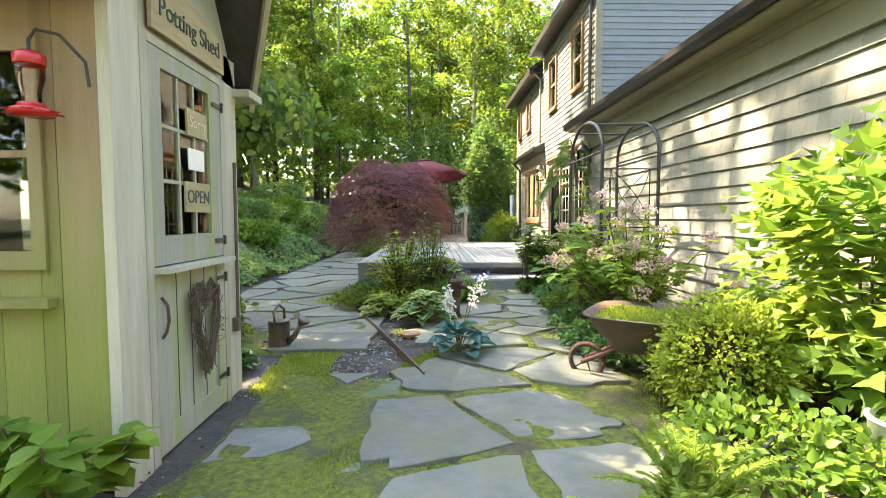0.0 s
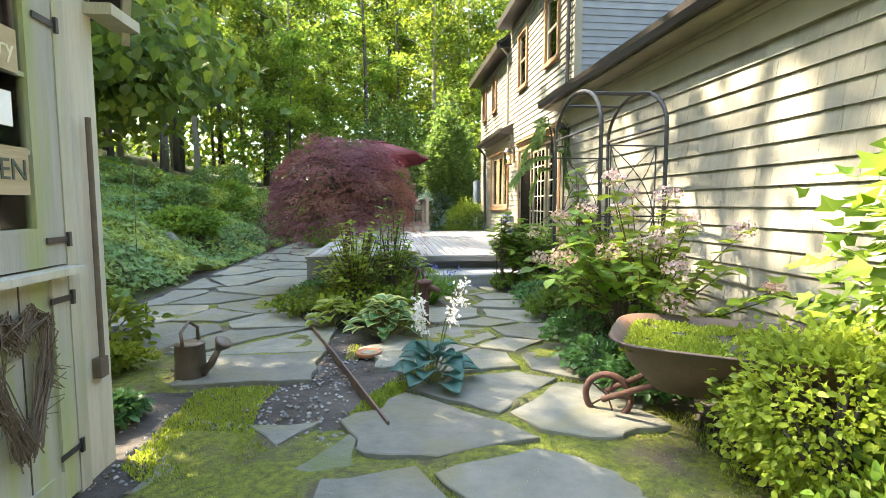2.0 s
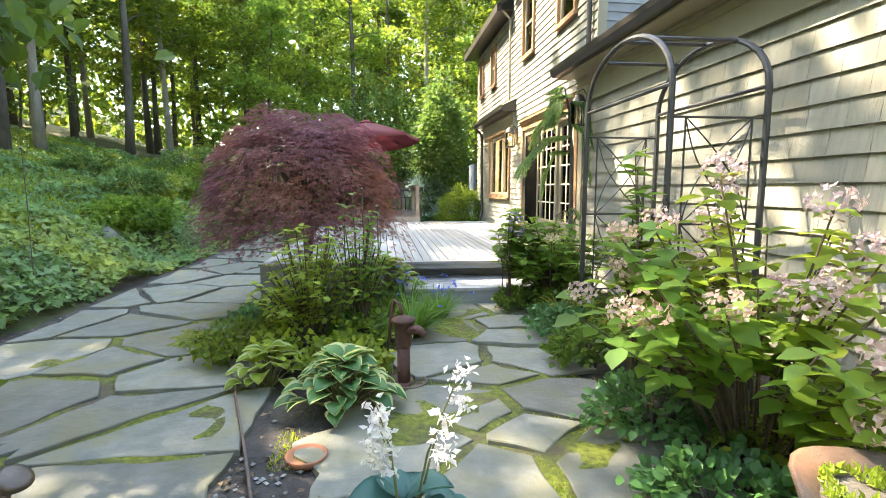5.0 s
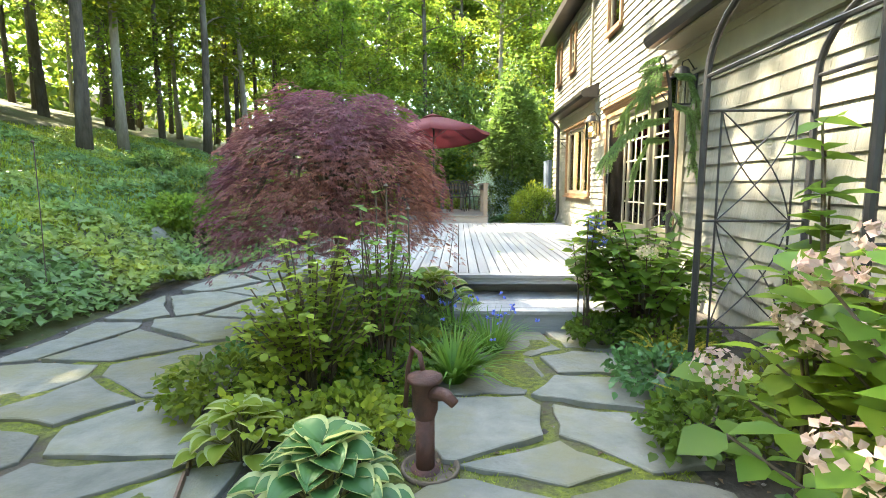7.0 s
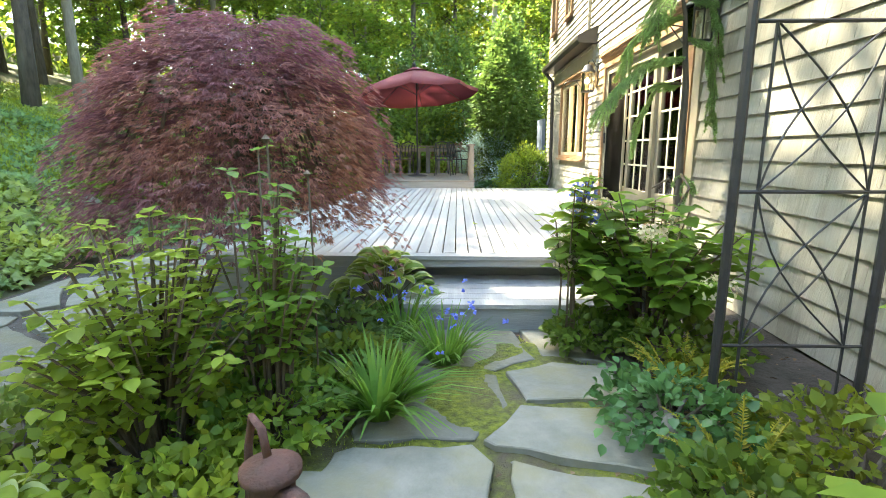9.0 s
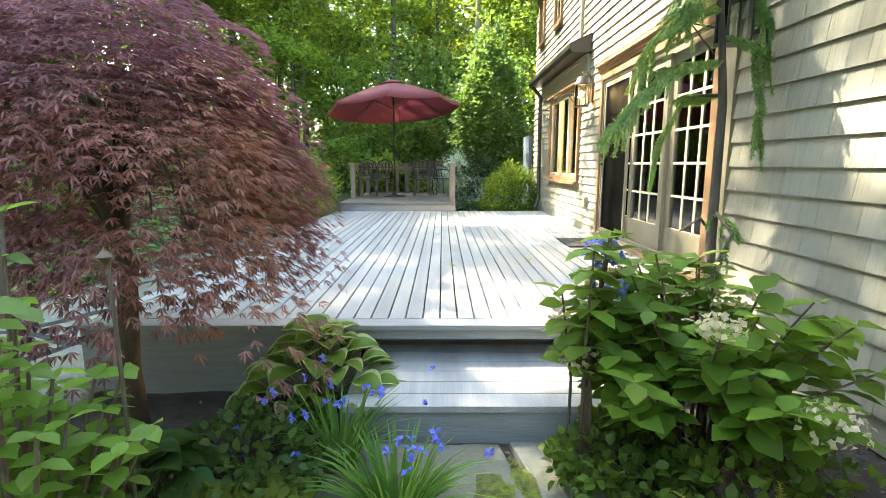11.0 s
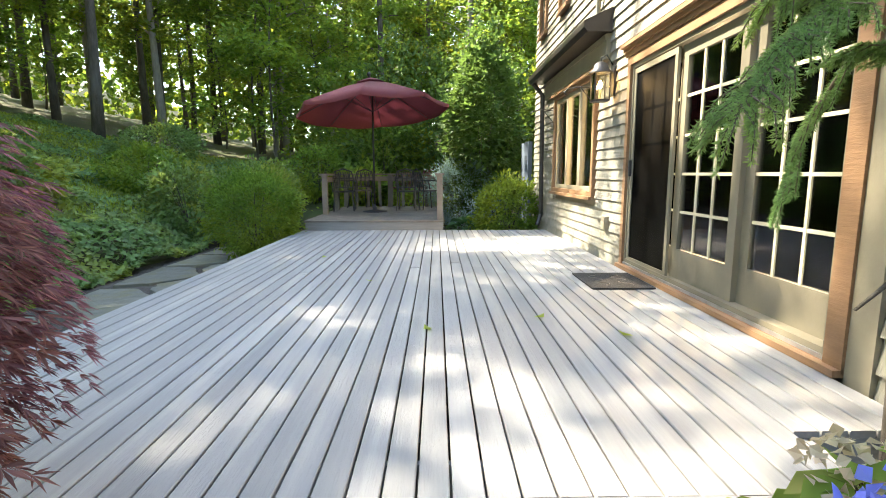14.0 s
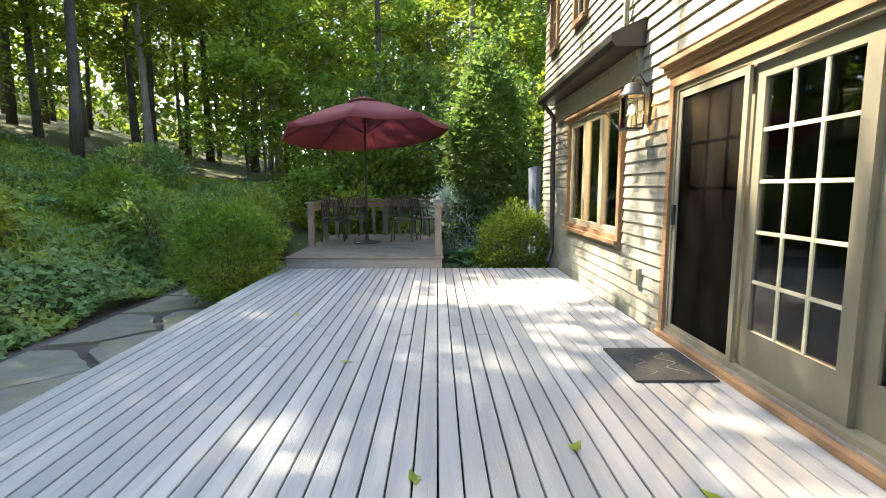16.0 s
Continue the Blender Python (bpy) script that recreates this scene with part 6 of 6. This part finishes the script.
for i, (x, y, rr_, mm) in enumerate([(1.62, 5.2, 0.34, L_HOSTA), (1.7, 6.3, 0.32, L_FOREST), (1.75, 7.0, 0.34, L_HOSTA), (1.5, 4.5, 0.28, L_HOSTA), (2.3, 6.6, 0.4, L_FOREST), (2.1, 7.7, 0.4, L_FOREST), (1.45, 2.25, 0.4, L_BRIGHT), (2.0, 2.0, 0.35, L_BRIGHT), (-2.1, 4.9, 0.25, L_FOREST), (-1.0, 6.75, 0.33, L_FOREST), (-0.85, 7.4, 0.35, L_HOSTA), (-0.1, 6.3, 0.3, L_YELLOW), (1.66, 7.98, 0.3, L_FOREST), (-0.4, 6.62, 0.45, L_YELLOW), (-0.05, 6.92, 0.36, L_BRIGHT), (0.2, 7.5, 0.3, L_FOREST), (2.1, 4.6, 0.4, L_FOREST), (1.6, 4.1, 0.25, L_HOSTA), (0.05, 8.0, 0.35, L_DARK), (-1.55, 1.2, 0.5, L_BRIGHT), (-1.6, 4.05, 0.16, L_HOSTA), (2.6, 3.4, 0.3, L_FOREST)]):
    shrub("groundcover", "low leafy groundcover perennial filling the bed", (x, y, 0), rr_, rr_, rr_ * 0.45, 800, 0.052, mm, 130 + i, 0.3, 1, 0.75, 24, 0.0, 0.3)


# ---- pieces: flagstones, deck boards, shingles ----
def cells(seeds, x0, x1, y0, y1, seed, reach):
    """Outlines of irregular slabs round the given centres."""
    rr = random.Random(seed)
    made = []
    for i, (ax, ay) in enumerate(seeds):
        poly = [(x0, y0), (x1, y0), (x1, y1), (x0, y1)]
        for j, (bx_, by_) in enumerate(seeds):
            if i == j or (ax - bx_) ** 2 + (ay - by_) ** 2 > 9:
                continue
            shift = 0.5 + 0.05 * (math.sin(ax * 37 + ay * 91) - math.sin(bx_ * 37 + by_ * 91))
            mx_, my_, dx, dy = ax + (bx_ - ax) * shift, ay + (by_ - ay) * shift, bx_ - ax, by_ - ay
            turn = 0.13 * math.sin((ax + bx_) * 23 + (ay + by_) * 51)
            dx, dy = dx - turn * dy, dy + turn * dx
            side = lambda p: (p[0] - mx_) * dx + (p[1] - my_) * dy
            cut = []
            for a_, b_ in zip(poly, poly[1:] + poly[:1]):
                sa, sb = side(a_), side(b_)
                if sa <= 0:
                    cut.append(a_)
                if sa * sb < 0:
                    t = sa / (sa - sb)
                    cut.append((a_[0] + (b_[0] - a_[0]) * t, a_[1] + (b_[1] - a_[1]) * t))
            poly = cut
        # no slab reaches further than given from its centre; joints drawn in; edges chipped
        pts = []
        for a_, b_ in zip(poly, poly[1:] + poly[:1]):
            steps = max(1, int(math.hypot(b_[0] - a_[0], b_[1] - a_[1]) / 0.14))
            for s in range(steps):
                t = s / steps
                pts.append((a_[0] + (b_[0] - a_[0]) * t, a_[1] + (b_[1] - a_[1]) * t))
        cut = []
        gap_ = rr.uniform(0.03, 0.06)
        for px_, py_ in pts:
            d = max(math.hypot(px_ - ax, py_ - ay), 0.15)
            k_ = min(d, reach * (1 + 0.12 * math.sin(px_ * 5 + py_ * 9))) - gap_ - rr.uniform(-0.014, 0.02)
            cut.append((ax + (px_ - ax) / d * k_, ay + (py_ - ay) / d * k_))
        made.append(cut)
    return made


path = thing("flagstone_path", "irregular grey bluestone flagstones with mossy joints", "path", (0, 5, 0), kind="structure")
MAIN = [(0.08, 2.82), (0.52, 2.98), (0.26, 3.68), (0.28, 2.1), (0.75, 2.2), (0.95, 3.95), (0.66, 4.25), (1.2, 4.9), (0.68, 4.9), (0.68, 5.6), (1.15, 5.72), (0.95, 5.25), (1.22, 6.5), (0.72, 6.5), (0.95, 6.15), (0.75, 7.3), (1.4, 7.45), (1.0, 7.95), (1.55, 8.1), (1.35, 7.0), (0.3, 5.2)]
WEST = [(-0.92, 4.95), (-1.36, 5.85), (-0.95, 5.5), (-1.36, 6.35), (-1.95, 6.1), (-2.5, 7.0), (-1.9, 6.7), (-1.65, 7.2), (-2.35, 7.9), (-2.0, 8.4), (-2.95, 8.0), (-2.4, 9.4), (-3.05, 9.1), (-2.0, 10.2), (-2.9, 10.6), (-2.2, 11.4), (-2.9, 12.0), (-1.9, 12.6), (-2.6, 13.2), (-1.9, 13.9), (-2.7, 14.6), (-1.9, 15.0), (-2.8, 15.9), (-2.7, 17.0), (-1.7, 9.2), (-1.75, 11.2)]
LOW = [(-1.05, 2.65), (-0.5, 2.2), (-0.28, 3.46), (-1.08, 3.42), (-0.6, 3.75), (-0.95, 2.0)]
stone_no = 0
for seeds, (x0, x1, y0, y1), z in ((MAIN, (-0.4, 1.75, 1.4, 8.34), 0.05), (WEST, (-3.1, -0.55, 4.5, 17.8), 0.045), (LOW, (-1.3, -0.15, 1.6, 4.0), 0.032)):
    for poly in cells(seeds, x0, x1, y0, y1, len(seeds), 0.6 if seeds is MAIN else 0.7):
        if seeds is LOW:
            c = np.mean(poly, axis=0)
            poly = [tuple(c + (np.array(p) - c) * (0.62 if len(poly) % 2 else 0.5)) for p in poly]
        stone_no += 1
        dz = 0.008 * math.sin(stone_no * 2.3)
        ob = under(path, "flagstone", Mesh().prism(poly, -0.02, z + dz, 0.009), ROCK if seeds is LOW else STONE)

# moss in the joints, gathered in cushions
np.random.seed(3)
ms = Mesh()


def moss_sheet(x0, x1, y0, y1, z, seed):
    nx_, ny_ = int((x1 - x0) / 0.05), int((y1 - y0) / 0.05)
    X, Y = np.meshgrid(np.linspace(x0, x1, nx_), np.linspace(y0, y1, ny_))
    v = np.array([noise.noise((x * 1.7 + seed, y * 1.7, 0)) + 0.5 * noise.noise((x * 6, y * 6, seed)) for x, y in zip(X.ravel(), Y.ravel())]).reshape(X.shape)
    ex = np.minimum.reduce([X - x0, x1 - X, Y - y0, y1 - Y])
    Z = z + 0.03 * np.clip(v, -0.8, 0.5) - 0.28 * np.clip(0.25 - ex, 0, 1)
    ms.add(np.stack([X, Y, Z], -1).reshape(-1, 3), [(j * nx_ + i, j * nx_ + i + 1, (j + 1) * nx_ + i + 1, (j + 1) * nx_ + i) for j in range(ny_ - 1) for i in range(nx_ - 1)])


moss_sheet(-1.35, 0.3, 1.3, 4.05, 0.032, 1)
moss_sheet(-0.1, 1.75, 1.3, 8.3, 0.032, 5)
moss_sheet(-2.7, -0.5, 4.3, 8.2, 0.028, 9)
tagged(part("moss", ms, MOSS, None, "", True), "yellow-green moss growing in the paving joints", "moss", kind="stuff")
n = 90000
x = np.concatenate([np.random.uniform(-1.3, 0.1, n // 2), np.random.uniform(-0.4, 1.7, n // 2)])
y = np.concatenate([np.random.uniform(1.4, 4.5, n // 2), np.random.uniform(1.4, 8.2, n // 2)])
v = np.array([noise.noise((a_ * 1.3, b_ * 1.3, 7)) for a_, b_ in zip(x, y)])
x, y = x[v > 0.02], y[v > 0.02]
gm = Mesh().leaves(np.stack([x, y, np.full(len(x), 0.01)], -1), rnd(len(x)) * 0.7 + (0, 0, 1), rnd(len(x)), np.random.uniform(0.015, 0.04, len(x)), 0.25)
tagged(part("moss_tufts", gm, L_YELLOW), "tiny tufts of grass and moss between stones", "grass", kind="stuff")
n = 2600
x, y = np.random.uniform(-3.3, 2.9, n), np.random.uniform(1.5, 8.3, n)
lt = Mesh().leaves(np.stack([x, y, np.full(n, 0.024)], -1), rnd(n) * (1, 1, 0.15), rnd(n) * 0.3 + (0, 0, 1), np.random.uniform(0.015, 0.05, n), 0.6)
tagged(part("leaf_litter", lt, mat("dry_leaf", (0.20, 0.13, 0.07), (0.12, 0.08, 0.045), 0.9, 5, 0, rand=0.5, island=True)), "scattered dry brown leaf litter on the soil", "litter", kind="stuff")
n = 1500
x, y = np.concatenate([np.random.uniform(-1.35, -0.3, n // 2), np.random.uniform(-3.6, 2.6, n // 2)]), np.concatenate([np.random.uniform(3.3, 5.2, n // 2), np.random.uniform(2, 9, n // 2)])
pb = Mesh()
for a_, b_ in zip(x, y):
    s = np.random.uniform(0.006, 0.018)
    pb.add(np.array([(1, 0, 0), (-1, 0, 0), (0, 1, 0), (0, -1, 0), (0, 0, 0.7), (0, 0, -0.7)]) * s * np.random.uniform(0.7, 1.2, (6, 1)) + (a_, b_, 0.018), [(0, 2, 4), (2, 1, 4), (1, 3, 4), (3, 0, 4), (2, 0, 5), (1, 2, 5), (3, 1, 5), (0, 3, 5)])
tagged(part("pebbles", pb, mat("pebble", (0.3, 0.29, 0.27), (0.16, 0.15, 0.14), 0.8, 9, 0.1, rand=0.4, island=True)), "small grey pebbles strewn over dark soil", "pebbles", kind="stuff")

# deck boards, each with butt joints
rr = random.Random(8)
nb_ = 39
pitch = (WX - 0.07 - DX0) / nb_
lengths = {}
for i in range(nb_):
    x0 = DX0 + i * pitch
    start = DY0 + 0.12 if x0 + pitch < 2.53 else 9.45
    y0 = start
    for y1 in ((12.6 if i % 2 else 14.1) + 0.3 * (i % 3), DY1 - 0.025):
        me_key = (round(y1 - y0, 3))
        if me_key not in lengths:
            hw, L_ = (pitch - 0.009) / 2, y1 - y0 - 0.004
            bm_ = Mesh()
            bm_.add([(x, y, z) for y in (0, L_) for x, z in ((-hw, -0.03), (hw, -0.03), (hw, -0.004), (hw - 0.004, 0), (-hw + 0.004, 0), (-hw, -0.004))],
                    [(5, 4, 3, 2, 1, 0), (6, 7, 8, 9, 10, 11)] + [(k_, (k_ + 1) % 6, 6 + (k_ + 1) % 6, 6 + k_) for k_ in range(6)])
            lengths[me_key] = bm_.data("board", DECK)
        ob = new("board", lengths[me_key])
        ob.parent = deck
        ob.matrix_basis = deck.matrix_basis.inverted() @ pose(x0 + pitch / 2, y0, DZ + rr.uniform(-0.0015, 0.0015))
        y0 = y1


# cedar shingles in courses
def blocked(y0, y1, z, holes):
    return any(y1 > a_ and y0 < b_ and z > c_ and z < d_ for a_, b_, c_, d_ in holes)


def shingle(m, y0, y1, z0, z1, butt):
    m.add([(WX + 0.019, y0, z0), (WX - butt, y0, z0), (WX + 0.006, y0, z1), (WX + 0.019, y0, z1), (WX + 0.019, y1, z0), (WX - butt, y1, z0), (WX + 0.006, y1, z1), (WX + 0.019, y1, z1)],
          [(0, 1, 2, 3), (7, 6, 5, 4), (1, 5, 6, 2), (0, 4, 5, 1), (3, 2, 6, 7)])


joined = Mesh()
rr = random.Random(12)
singles = 0
shared = {}
course = 0.172
for i in range(15):
    z0 = 0.02 + i * course
    z1 = min(z0 + course + 0.015, 2.558)
    y = -5.9
    while y < SL0 - 0.28:
        wd = rr.choice((0.14, 0.18, 0.22, 0.26, 0.30))
        y1 = min(y + wd, SL0 - 0.272)
        if 3.0 < y < 9.9 and z0 > 0.9 and singles < 300 and y1 - y == wd:
            key = (wd, round(z1 - z0, 3))
            if key not in shared:
                shared[key] = Mesh().add([(a_[0] - WX, a_[1], a_[2]) for a_ in ((WX + 0.019, 0, 0), (WX - 0.018, 0, 0), (WX + 0.006, 0, z1 - z0), (WX + 0.019, 0, z1 - z0), (WX + 0.019, wd - 0.003, 0), (WX - 0.018, wd - 0.003, 0), (WX + 0.006, wd - 0.003, z1 - z0), (WX + 0.019, wd - 0.003, z1 - z0))],
                                         [(0, 1, 2, 3), (7, 6, 5, 4), (1, 5, 6, 2), (0, 4, 5, 1), (3, 2, 6, 7)]).data("shingle", SHINGLE)
            ob = new("shingle", shared[key])
            ob.parent = house
            ob.matrix_basis = house.matrix_basis.inverted() @ pose(WX, y, z0 + rr.uniform(-0.002, 0.002))
            singles += 1
        else:
            shingle(joined, y, y1 - 0.003, z0, z1, 0.018)
        y = y1
HOLES = [(SL0 - 0.27, SL1 + 0.1, 0.3, 2.66), (WN0 - 0.1, WN1 + 0.1, WZ0 - 0.15, 3.1), (13.6, 16.97, 2.66, 3.2)] + [(a_ - 0.09, b_ + 0.09, c_ - 0.15, d_ + 0.03) for a_, b_, c_, d_ in UP]
course = 0.118
for i in range(46):
    z0 = 0.30 + i * course
    y, top = (WING_END + 0.001 if z0 < 3.15 else 9.46), (5.6 if z0 < 5.1 else 5.6)
    end = 18.0 if z0 < 5.1 else 13.9
    if z0 > 5.5:
        continue
    while y < end - 0.01:
        y1 = min(y + rr.uniform(0.1, 0.24), end)
        if not blocked(y, y1, z0 + course / 2, HOLES):
            shingle(joined, y, y1 - 0.002, z0, z0 + course + 0.012, 0.016)
        else:
            for a_, b_, c_, d_ in HOLES:
                if z0 + course / 2 > c_ and z0 + course / 2 < d_:
                    if y < a_ < y1:
                        shingle(joined, y, a_, z0, z0 + course + 0.012, 0.016)
                    if y < b_ < y1:
                        shingle(joined, b_, y1, z0, z0 + course + 0.012, 0.016)
        y = y1
ob = under(house, "shingles", joined, SHINGLE_B)
tagged(ob, kind="stuff")
